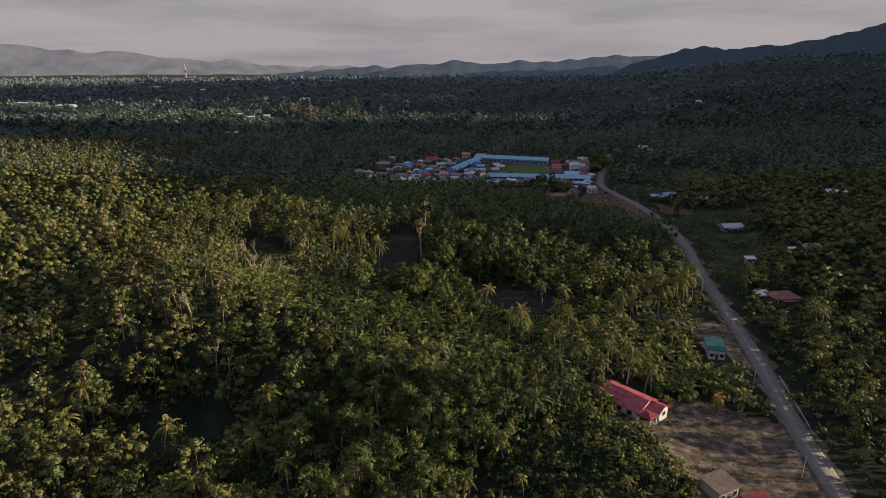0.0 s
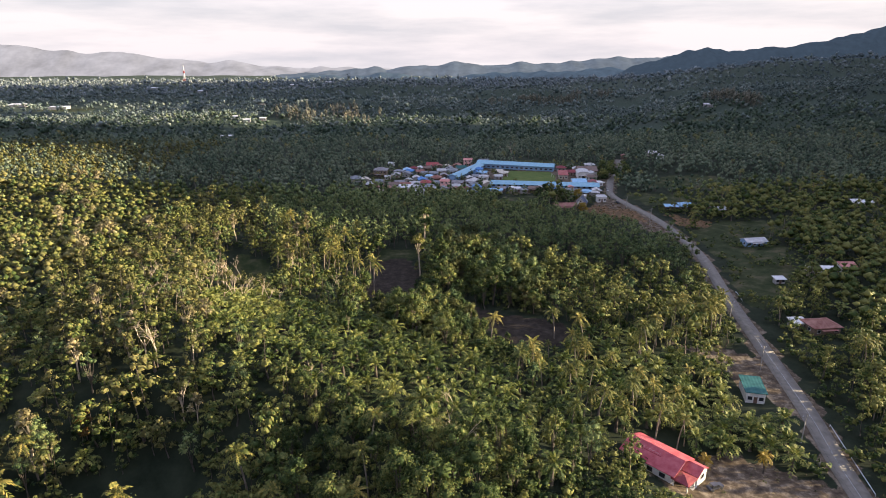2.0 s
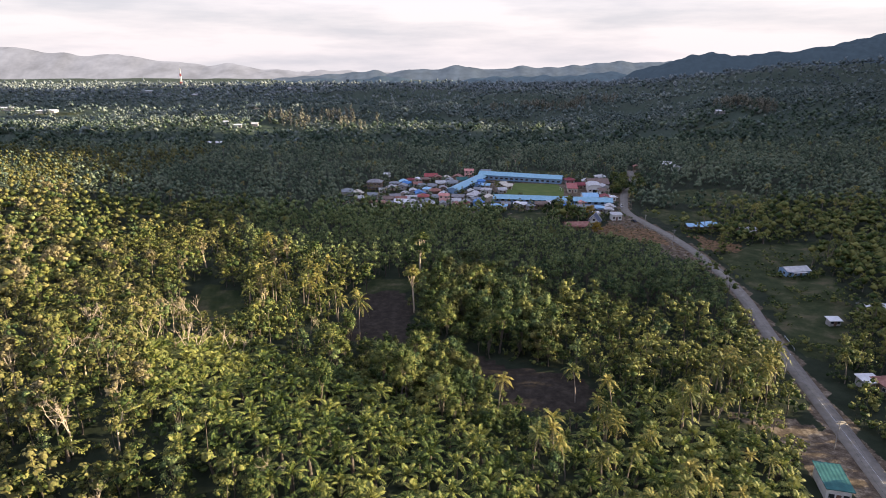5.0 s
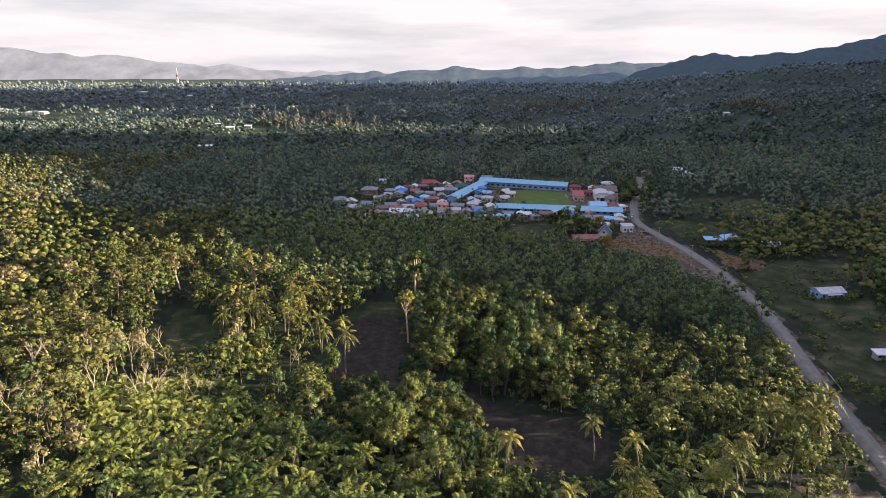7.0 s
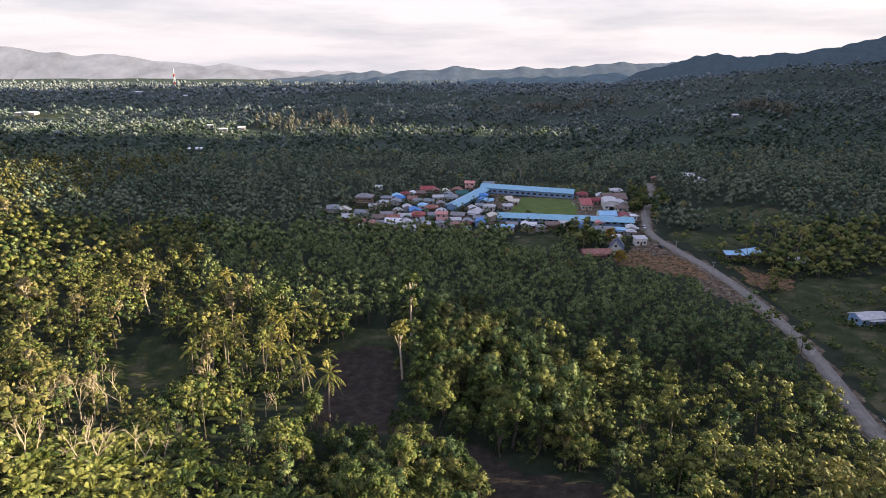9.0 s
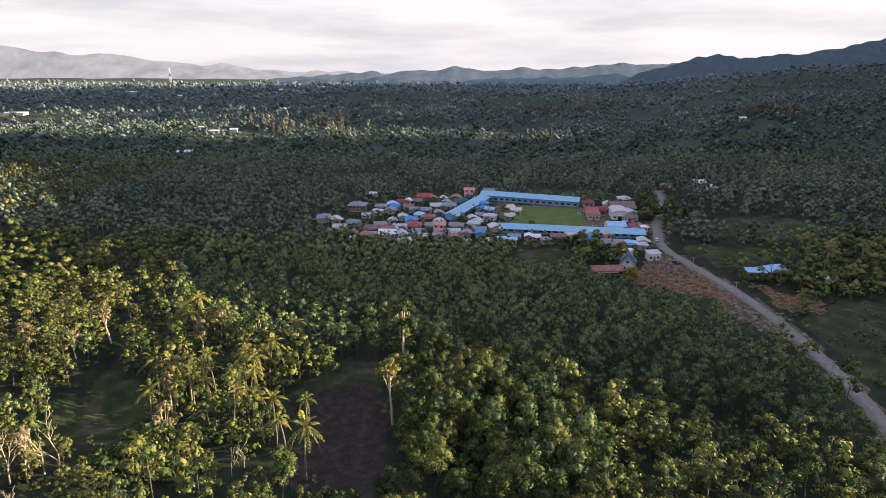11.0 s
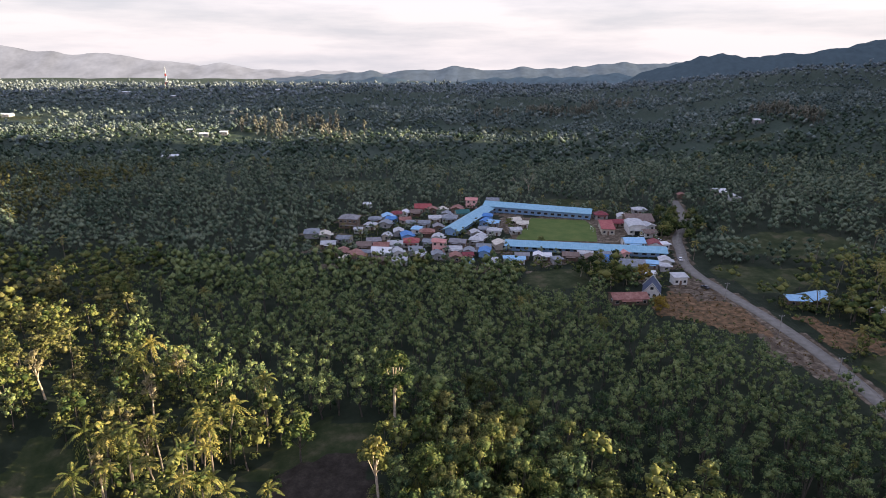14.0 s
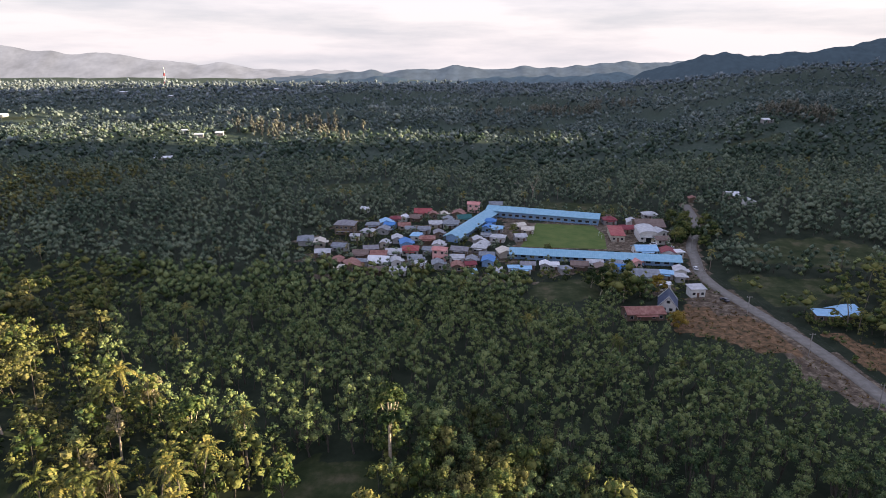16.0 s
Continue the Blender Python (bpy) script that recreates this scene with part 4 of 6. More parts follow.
house(102, -18, 6.4, "sky", 4.6, "grey", -15, 1, "hip")
house(94, -2, 4.6, "salmon", 3.7, "pink", 95, 1, "gable")
house(107, -22, 4.4, "pale", 3.9, "grey", 80, 1, "hip")
house(97, -32, 4.2, "white", 3.6, "white", -8, 1, "hip")
house(113, 69, 7.6, "pale", 5.6, "white", 80, 1, "gable")
house(120, 62, 15.7, "brown", 13.9, "timber", 0, 1, "gable")
house(122, 48, 7.3, "pale", 5.3, "white", 100, 1, "gable")
house(101, 74, 7.6, "maroon", 6.6, "grey", 0, 1, "hip")
house(128, 84, 8.0, "pale", 5.7, "grey", 0, 1, "hip")
house(114, 13, 7.6, "maroon", 6.5, "white", 80, 1, "gable")
house(104, 17, 10.4, "sky", 8.7, "white", 0, 1, "gable")
house(119, 12, 4.2, "white", 3.6, "white", 95, 1, "hip")
house(30, 71, 6.7, "blue", 5.8, "blue", -8, 1, "hip")
house(33, 56, 6.4, "sky", 4.9, "grey", -15, 1, "gable")
house(37, 114, 8.2, "slate", 6.5, "grey", 0, 1, "gable")
house(50, 54, 6.4, "cream", 5.2, "cream", -8, 1, "gable")
house(26, 42, 5.1, "slate", 3.7, "grey", -8, 1, "gable")
house(21, 34, 5.5, "pale", 4.7, "grey", 100, 1, "gable")
house(193, 118, 8.4, "white", 7.1, "cream", -8, 1, "gable")
house(193, 95, 6.5, "pale", 5.7, "white", 80, 1, "gable")
house(167, 116, 5.2, "rust", 4.8, "timber", 80, 1, "gable")
house(-57, 12, 7.0, "pale", 5.5, "timber", 5, 1, "gable")
house(-50, 22, 7.5, "slate", 5.5, "grey", -10, 1, "gable")
house(-48, -1, 6.5, "rust", 5.0, "timber", 80, 1, "gable")
house(-34, 18, 7.0, "grey", 5.5, "timber", 10, 1, "gable")
house(-22, 36, 6.5, "pale", 5.0, "grey", 95, 1, "gable")
house(-38, 62, 7.0, "slate", 5.5, "timber", 0, 1, "hip")
house(-20, 62, 6.5, "rust", 5.0, "cream", 12, 1, "gable")
house(-8, 54, 6.5, "slate", 5.0, "grey", -8, 1, "gable")
house(0, 46, 6.0, "grey", 5.0, "timber", 95, 1, "gable")
house(-2, 66, 7.0, "pale", 5.5, "cream", 5, 1, "gable")
house(-14, 80, 7.0, "brown", 5.5, "timber", 8, 1, "gable")
house(5, 76, 6.0, "slate", 5.0, "grey", 80, 1, "gable")
house(9, 4, 6.5, "pale", 5.0, "white", 0, 1, "gable")
house(9, -8, 6.0, "rust", 5.0, "timber", 90, 1, "gable")
house(24, 8, 7.0, "slate", 5.0, "grey", -6, 1, "gable")
house(26, -14, 6.0, "pale", 4.5, "blue", 5, 1, "gable")
house(-18, -14, 7.0, "pale", 5.0, "white", 8, 1, "gable")
house(-28, -14, 6.5, "brown", 5.0, "timber", -5, 1, "gable")
house(0, -5, 6.0, "slate", 5.0, "grey", 95, 1, "gable")
house(23, 26, 6.0, "pale", 5.0, "grey", 65, 1, "gable")
house(28, 58, 7.0, "blue", 5.0, "blue", 66, 1, "gable")
house(44, 40, 6.0, "pale", 5.0, "grey", 10, 1, "gable")
house(46, 62, 6.5, "cream", 5.0, "cream", 20, 1, "gable")
house(42, -6, 6.5, "grey", 4.5, "timber", -6, 1, "gable")
house(74, -3, 7.0, "pale", 4.5, "white", -8, 1, "gable")
house(84, -4, 6.5, "slate", 4.5, "grey", -8, 1, "gable")
house(110, -14, 6.5, "pale", 5.0, "white", 80, 1, "gable")
house(106, 56, 8.0, "maroon", 6.0, "cream", 0, 1, "gable")
house(118, 34, 7.0, "brown", 6.0, "white", 5, 1, "gable")
house(124, 66, 8.0, "rust", 6.0, "cream", -5, 1, "hip")


# ---- single buildings ----
def red_house():
    root = tagged(new("red_house"), "long white house with a crimson tin roof beside a yard", "house")
    root.matrix_basis = pose(51.3, -315.6, floor_z(53, -318), 0, 0, -48)
    w, d = 13.0, 8.6
    part("wall", gable_body(w, d, -2.0, 3.3, 1.6), WALLS["white"], root)
    part("roof", gable_roof(w, d, 3.35, 1.7, 0.7), ROOFS["crimson"], root)
    bm = gable_roof(8.0, 3.2, 4.55, 0.6, 0.35)
    bmesh.ops.translate(bm, verts=bm.verts, vec=(-2.2, 0, 0))
    part("upper_roof", bm, ROOFS["crimson"], root)
    part("upper_wall", boxes((-5.9, 1.7, -1.5, 1.5, 3.6, 4.6)), WALLS["white"], root)
    # the wing with a white gable end, and the porch beside it
    bm = gable_body(4.0, 4.4, -1.0, 2.7, 1.0)
    bmesh.ops.translate(bm, verts=bm.verts, vec=(w / 2 + 1.9, 2.4, 0))
    wing = part("wing_wall", bm, WALLS["white"], root)
    bm = gable_roof(3.6, 4.4, 2.75, 1.1, 0.5)
    bmesh.ops.translate(bm, verts=bm.verts, vec=(w / 2 + 1.9, 2.4, 0))
    part("wing_roof", bm, ROOFS["crimson"], root)
    bm = hip_roof(3.8, 3.8, 2.5, 0.9, 0.3)
    bmesh.ops.translate(bm, verts=bm.verts, vec=(w / 2 + 2.0, -2.7, 0))
    part("porch_roof", bm, ROOFS["maroon"], root)
    for px in (w / 2 + 0.4, w / 2 + 3.7):
        for py in (-4.4, -1.0):
            part("post", boxes((px - 0.12, px + 0.12, py - 0.12, py + 0.12, -1.0, 2.5)), WALLS["white"], root)
    for px in (-5.6, -2.4, 0.8, 4.0):
        window(root, px, 1.0, -d / 2, 1.4, 1.2)
    side_window(root, 2.4, 0.9, w / 2 + 3.9, 1.5, 1.2)
    side_window(root, -3.6, 0.9, w / 2, 1.2, 1.2)
    part("door", boxes((w / 2 - 0.04, w / 2 + 0.06, -2.6, -1.6, 0, 2.1)), DOOR, root)
    part("terrace", boxes((w / 2, w / 2 + 4.0, -4.6, 0.1, -1.0, -0.05)), CONCRETE, root)
    for px, py in ((46.5, -310), (51.3, -315.6), (57, -321), (54, -324)):
        HOUSE_SPOTS.append((px, py, 5))


red_house()


def flat_shed(name, x, y, w, d, h, turn, roof, wall, label, tilt=0.5):
    """A shed with one sloping sheet of roof."""
    root = tagged(new(name), label, "shed")
    HOUSE_SPOTS.append((x, y, max(w, d) / 2 + 1))
    root.matrix_basis = pose(x, y, floor_z(x, y), 0, 0, turn)
    part("wall", boxes((-w / 2, w / 2, -d / 2, d / 2, -0.5, h)), WALLS[wall], root)
    bm = bmesh.new()
    a = [bm.verts.new(p) for p in ((-w / 2 - 0.5, -d / 2 - 0.5, h + 0.1), (w / 2 + 0.5, -d / 2 - 0.5, h + 0.1), (w / 2 + 0.5, d / 2 + 0.5, h + 0.1 + tilt), (-w / 2 - 0.5, d / 2 + 0.5, h + 0.1 + tilt))]
    b = [bm.verts.new(v.co + Vector((0, 0, 0.18))) for v in a]
    bm.faces.new(a[::-1])
    bm.faces.new(b)
    for i in range(4):
        bm.faces.new((a[i], a[(i + 1) % 4], b[(i + 1) % 4], b[i]))
    part("roof", bm, ROOFS[roof], root)
    part("door", boxes((-0.5, 0.5, -d / 2 - 0.06, -d / 2 + 0.03, 0, 2.0)), DOOR, root)
    window(root, w * 0.3, 1.0, -d / 2)
    window(root, -w * 0.3, 1.0, -d / 2)
    return root


flat_shed("roadside_shed", 90.8, -283, 5.0, 9.0, 3.3, -14, "teal", "white", "roadside shop with a flat green tin roof and white walls", 0.2)
flat_shed("yard_shed", 62, -352, 6, 5, 2.8, 25, "brown", "cream", "low brown-roofed building at the edge of a yard")
flat_shed("yard_shed", 69, -357, 5, 5, 2.6, 20, "maroon", "cream", "low maroon-roofed building at the edge of a yard")
# farmsteads across the road
house(155, -60, 9.5, "sky", 7, "timber", 20, 1, "gable", "farmhouse with a pale blue tin roof beside bushes")
flat_shed("farm_shed", 146.5, -63, 8, 5, 2.6, -8, "sky", "timber", "open farm shed with a pale blue tin roof")
house(172, -72, 9, "pale", 7, "timber", 10, 1, "gable", "weathered tin-roofed farmhouse among bushes")
house(161.5, -140, 11, "pale", 6, "blue", 8, 1, "gable", "farmhouse with a weathered tin roof and blue walls")
house(167.5, -187, 12, "white", 6.5, "cream", -4, 1, "gable", "low house with a white tin roof among trees")
house(180.5, -184, 6.5, "salmon", 6, "white", 0, 1, "gable", "small house with a faded red roof among trees")
house(136, -241, 10, "rust", 7.5, "timber", 6, 1, "hip", "rust-red hip-roofed house in a garden by the road")
flat_shed("garden_shed", 129.5, -238, 5, 4, 2.5, 4, "white", "grey", "small white-roofed shed beside a rust-red house")
flat_shed("kiosk", 145.5, -195, 4, 2.6, 2.0, 0, "white", "grey", "small white-roofed kiosk at the edge of a meadow")
house(268, -62, 13, "white", 7, "cream", 0, 1, "gable", "low white-roofed house under the hill")
flat_shed("long_shed", -271, 316, 16, 9, 3.5, 10, "white", "grey", "white-roofed shed far out in the woods")
for px, py, w in ((375, 431, 16), (-824, 751, 40), (-735, 735, 44), (-352, 765, 24), (-281, 432, 14), (-294, 793, 14), (-203, 776, 16), (-131, 745, 20), (-850, 1371, 40), (-300, 440, 10), (-262, 446, 12), (-640, 1200, 30), (250, 1000, 26), (60, 930, 22), (-470, 1500, 40), (-380, 1650, 40), (-60, 1500, 36)):
    flat_shed("far_house", px, py, w * 0.75, w * 0.4, 3.0 + w * 0.04, 5, "white", "grey", "far pale-roofed building among trees on the plain", 1.0)


def assembly_hall():
    """The hall with a rounded roof beside the field."""
    root = tagged(new("assembly_hall"), "white hall with a rounded grey roof beside the playing field", "hall")
    root.matrix_basis = pose(113, 43, floor_z(113, 43), 0, 0, -6)
    part("wall", boxes((-4.8, 4.8, -7, 7, -0.4, 4.2)), WALLS["white"], root)
    bm = bmesh.new()
    rows = []
    for k in range(9):
        a = math.pi * k / 8
        x, z = -5.3 * math.cos(a), 4.2 + 2.0 * math.sin(a)
        rows.append([bm.verts.new((x, y, z)) for y in (-7.8, 7.8)] + [bm.verts.new((x * 0.97, y, z - 0.2)) for y in (7.8, -7.8)])
    for a, b in zip(rows, rows[1:]):
        for i in range(4):
            bm.faces.new((a[i], a[(i + 1) % 4], b[(i + 1) % 4], b[i]))
    part("roof", bm, ROOFS["pale"], root)
    bm = bmesh.new()
    ring = [bm.verts.new((-4.8 * math.cos(math.pi * k / 8), -7.02, 4.2 + 1.75 * math.sin(math.pi * k / 8))) for k in range(9)]
    bm.faces.new(ring)
    part("gable", bm, WALLS["white"], root)
    part("doorway", boxes((-1.4, 1.4, -7.08, -6.95, 0, 2.6)), GLASS, root)
    for px in (-3.3, 3.3):
        window(root, px, 1.2, -7)
    part("porch_roof", boxes((-3, 3, -9.4, -7, 2.9, 3.05)), ROOFS["pale"], root)
    for px in (-2.8, 2.8):
        part("post", boxes((px - 0.12, px + 0.12, -9.3, -9.06, -0.4, 2.9)), CONCRETE, root)


assembly_hall()


def chalet():
    root = tagged(new("steep_roofed_house"), "small white house with a steep dark blue-grey gable roof", "house")
    root.matrix_basis = pose(91, -52, floor_z(91, -52), 0, 0, 70)
    part("wall", gable_body(9, 6, -0.4, 3.2, 3.4), WALLS["white"], root)
    part("roof", gable_roof(9, 6, 3.25, 3.5, 0.8), ROOFS["ink"], root)
    for s in (-1, 1):
        bm = bmesh.new()
        x = s * 5.3
        for q in (-1, 1):
            a = [bm.verts.new(p) for p in ((x - 0.1, q * 3.9, 2.2), (x + 0.1, q * 3.9, 2.2), (x + 0.1, 0, 6.95), (x - 0.1, 0, 6.95))]
            b = [bm.verts.new(v.co + Vector((0, 0, 0.35))) for v in a]
            bm.faces.new(a[::-1])
            bm.faces.new(b)
            for i in range(4):
                bm.faces.new((a[i], a[(i + 1) % 4], b[(i + 1) % 4], b[i]))
        part("bargeboard", bm, WALLS["white"], root)
        side_window(root, 1.2, 1.0, s * 4.5, side=s)
        side_window(root, -1.2, 1.0, s * 4.5, side=s)
        side_window(root, 0, 4.0, s * 4.5, side=s)


chalet()
HOUSE_SPOTS += [(91, -52, 6), (113, 43, 8), (93, -290, 6), (97, -282, 6), (88, -292, 4)]
house(78, -62, 14, "rust", 7, "timber", 4, 1, "gable", "long low house with a rust-red tin roof beside the plantation")
flat_shed("concrete_house", 107.5, -38.5, 6, 4.5, 3.4, 4, "pale", "white", "white concrete house with a flat roof by the road")
flat_shed("long_hall", 97.5, 46, 7, 18, 3.2, -8, "red", "cream", "long red-roofed pavilion beside the playing field")


# ---- mast, poles, rails ----
RED_PAINT = plain_mat("red_paint", (0.42, 0.04, 0.03), (0.52, 0.07, 0.05), 1.0, 0.6)
WHITE_PAINT = plain_mat("white_paint", (0.7, 0.7, 0.69), (0.82, 0.82, 0.8), 1.0, 0.6)


def sticks(rows):
    """Thin square bars between pairs of points, as one bmesh."""
    bm = bmesh.new()
    for a, b, r in rows:
        v, q = tube(a, b, r, r, 4)
        vs = [bm.verts.new(p) for p in v]
        for f in q:
            bm.faces.new([vs[i] for i in f])
    return bm


def lattice_mast(x, y, tall, half):
    root = tagged(new("radio_mast"), "red and white steel lattice mast on a wooded rise", "radio mast")
    root.matrix_basis = pose(x, y, floor_z(x, y))
    n = 7
    for k in range(n):
        z0, z1 = tall * k / n, tall * (k + 1) / n
        h0, h1 = half * (1 - 0.7 * k / n), half * (1 - 0.7 * (k + 1) / n)
        c0 = [(sx * h0, sy * h0, z0) for sx, sy in ((-1, -1), (1, -1), (1, 1), (-1, 1))]
        c1 = [(sx * h1, sy * h1, z1) for sx, sy in ((-1, -1), (1, -1), (1, 1), (-1, 1))]
        rows = []
        for i in range(4):
            j = (i + 1) % 4
            rows += [(c0[i], c1[i], half * 0.16), (c0[i], c1[j], half * 0.1), (c0[j], c1[i], half * 0.1), (c1[i], c1[j], half * 0.1)]
        part("segment", sticks(rows), RED_PAINT if k in (1, 4) else WHITE_PAINT, root)
    part("antenna", sticks([((0, 0, tall), (0, 0, tall * 1.12), half * 0.08)]), STEEL, root)


lattice_mast(-1018, 2009, 72, 3.6)

POLE_WOOD = plain_mat("grey_pole", (0.22, 0.20, 0.18), (0.34, 0.32, 0.29), 2.0, 0.8)
CABLE = plain_mat("cable", (0.02, 0.02, 0.02), (0.04, 0.04, 0.04), 2.0, 0.6)
pole_tops = []


def utility_pole(x, y):
    root = tagged(new("utility_pole"), "weathered utility pole with a cross-arm beside the road", "pole", "utility poles")
    z = floor_z(x, y)
    root.matrix_basis = pose(x, y, z)
    part("post", sticks([((0, 0, -0.5), (0, 0, 8.4), 0.14)]), POLE_WOOD, root)
    part("cross_arm", sticks([((-1.0, 0.1, 7.9), (1.0, 0.1, 7.9), 0.07)]), POLE_WOOD, root)
    for k in (-0.8, 0.0, 0.8):
        part("insulator", sticks([((k, 0.1, 7.9), (k, 0.1, 8.2), 0.06)]), WHITE_PAINT, root)
    pole_tops.append((x, y, z + 8.2))


for px, py in ((85, -345), (92.5, -306), (101, -268), (107.5, -232), (113.5, -196), (121, -160), (124.5, -124), (123.5, -92), (118.5, -60), (113.5, -30), (127, 16)):
    utility_pole(px, py)
rows = []
for a, b in zip(pole_tops, pole_tops[1:]):
    for k in (-0.8, 0.8):
        pts = [(a[0] + (b[0] - a[0]) * t + k, a[1] + (b[1] - a[1]) * t, a[2] + (b[2] - a[2]) * t - 1.1 * 4 * t * (1 - t)) for t in (0, 0.25, 0.5, 0.75, 1)]
        rows += [(p, q, 0.02) for p, q in zip(pts, pts[1:])]
tagged(part("power_line", sticks(rows), CABLE, None), "thin black power lines strung along the road", "power line")


def guard_rail(line, label):
    root = tagged(new("guard_rail"), label, "guard rail")
    pts = [(px, py, floor_z(px, py) + 0.75) for px, py in line]
    part("rail", sticks([(a, b, 0.11) for a, b in zip(pts, pts[1:])]), STEEL, root)
    for p in pts:
        part("post", sticks([((p[0], p[1], p[2] - 1.0), p, 0.07)]), STEEL, root)


guard_rail([(98.0, -326), (100.0, -317), (102.1, -308), (104.2, -299)], "low galvanised guard rail along the road's edge")
guard_rail([(120.8, -214), (122.8, -204)], "short galvanised rail at a culvert")


# ---- vehicles ----
TYRE = plain_mat("tyre", (0.02, 0.02, 0.02), (0.035, 0.035, 0.035), 3.0, 0.85)


def car(x, y, turn, paint, label):
    root = tagged(new("car"), label, "car", "parked cars")
    root.matrix_basis = pose(x, y, floor_z(x, y) + 0.3 if to_road(x, y) < 3 else floor_z(x, y) + 0.05, 0, 0, turn)
    bm = boxes((-2.0, 2.0, -0.82, 0.82, 0.35, 0.9))
    bmesh.ops.bevel(bm, geom=bm.edges[:], offset=0.1, segments=2, affect="EDGES")
    part("body", bm, paint, root)
    bm = bmesh.new()
    lowr = [bm.verts.new(p) for p in ((-1.5, -0.76, 0.88), (1.0, -0.76, 0.88), (1.0, 0.76, 0.88), (-1.5, 0.76, 0.88))]
    upr = [bm.verts.new(p) for p in ((-1.1, -0.62, 1.42), (0.4, -0.62, 1.42), (0.4, 0.62, 1.42), (-1.1, 0.62, 1.42))]
    for i in range(4):
        bm.faces.new((lowr[i], lowr[(i + 1) % 4], upr[(i + 1) % 4], upr[i]))
    part("windows", bm, GLASS, root)
    part("roof", boxes((-1.12, 0.42, -0.64, 0.64, 1.41, 1.47)), paint, root)
    for wx in (-1.25, 1.25):
        for wy in (-0.8, 0.8):
            bm = bmesh.new()
            bmesh.ops.create_cone(bm, cap_ends=True, segments=12, radius1=0.32, radius2=0.32, depth=0.2, matrix=Matrix.Translation((wx, wy, 0.32)) @ Matrix.Rotation(radians(90), 4, "X"))
            part("wheel", bm, TYRE, root)


CAR_WHITE = plain_mat("white_car_paint", (0.7, 0.7, 0.7), (0.76, 0.76, 0.76), 0.5, 0.25)
CAR_DARK = plain_mat("dark_car_paint", (0.05, 0.05, 0.06), (0.08, 0.08, 0.09), 0.5, 0.25)
CAR_RED = plain_mat("red_car_paint", (0.3, 0.03, 0.03), (0.36, 0.05, 0.05), 0.5, 0.25)
car(119.8, -8, 80, CAR_WHITE, "white car stopped at the bend of the road")
car(116.8, -45, 115, CAR_DARK, "dark car parked on the verge of the road")
for px, py, tn, pt, lb in ((113, 30, 10, CAR_WHITE, "white car parked in front of a hall"), (105, 28, 80, CAR_DARK, "dark car parked in front of a hall"), (109, 27, 75, CAR_RED, "red car parked in front of a hall"), (74, 92, 5, CAR_WHITE, "white car parked behind the school"), (82, 90, 0, CAR_WHITE, "white car parked behind the school"), (62.5, -323.5, 20, CAR_DARK, "dark car parked in a house yard"), (120, 24, 40, CAR_WHITE, "white car parked between houses")):
    car(px, py, tn, pt, lb)


def goal(x, y, turn):
    root = tagged(new("goal"), "white football goal on the playing field", "goal", "football goals")
    root.matrix_basis = pose(x, y, floor_z(x, y) + 0.12, 0, 0, turn)
    for s in (-1, 1):
        part("post", sticks([((s * 2.4, 0, -0.2), (s * 2.4, 0, 2.1), 0.07)]), WHITE_PAINT, root)
    part("crossbar", sticks([((-2.45, 0, 2.1), (2.45, 0, 2.1), 0.07)]), WHITE_PAINT, root)


goal(52, 50, 95)
goal(89, 46, 95)
for spec in KINDS.values():
    for level in ("near", "mid", "far"):
        spec[level] = [(w.arrays()[:3], c.arrays()[:3]) for w, c in spec[level]]


def tree_thing(name, arrays, leaf, bark, label, category, group=""):
    """A tree as one thing: an empty at its foot with a trunk and a crown."""
    (wv, wq, _), (cv, cq, cb) = arrays
    root = tagged(new(name), label, category, group)
    mesh_part("trunk", quad_mesh("trunk", wv, wq, [bark], smooth=True), root)
    mesh_part("crown", quad_mesh("crown", cv, cq, [leaf], normals=cb if cb.any() else None), root)
    return root


def at_ground(x, y, scale=1.0, turn=0.0, sink=0.0):
    return Matrix.LocRotScale((x, y, floor_z(x, y) - sink), Euler((0, 0, turn)), (scale, scale, scale))


class Stand:
    """Trees too many to count, joined into one mesh."""

    def __init__(self):
        self.heap = Heap()

    def plant(self, arrays, x, y, z, scale, turn, part_leaf, part_bark):
        c, s = math.cos(turn), math.sin(turn)
        rot = np.array([[c, s, 0], [-s, c, 0], [0, 0, 1]]) * scale
        (wv, wq, wb), (cv, cq, cb) = arrays
        self.heap.add(wv @ rot + (x, y, z), wq, wb, part_bark)
        self.heap.add(cv @ rot + (x, y, z), cq, cb @ (rot / scale), part_leaf)

    def finish(self, name, mats, label, category):
        v, q, b, m = self.heap.arrays()
        return tagged(new(name, quad_mesh(name, v, q, mats, m, normals=b)), label, category, kind="stuff")


# where each kind grows
OIL_ZONE = [(-92, -236), (-74, -218), (-40, -234), (-20, -250), (14, -276), (28, -292), (26, -318), (6, -322), (-22, -306), (-50, -288), (-74, -266)]
COCONUT_ZONE = [(26, -250), (50, -246), (78, -244), (80, -262), (84, -286), (92, -300), (92, -318), (66, -313), (48, -305), (32, -318), (26, -292)]
PALM_GROVE = [(-84, -192), (-62, -206), (-36, -206), (-28, -196), (-34, -172), (-60, -160), (-76, -166)]
FRONT_ZONE = [(-60, -316), (-30, -312), (10, -326), (44, -332), (50, -380), (-70, -380)]
PLANTATION = [(-130, -40), (-96, -120), (-52, -150), (-8, -150), (6, -168), (50, -176), (104, -196), (112, -180), (122, -128), (114, -96), (96, -84), (82, -70), (66, -42), (40, -46), (20, -30), (-50, -26), (-84, 18)]
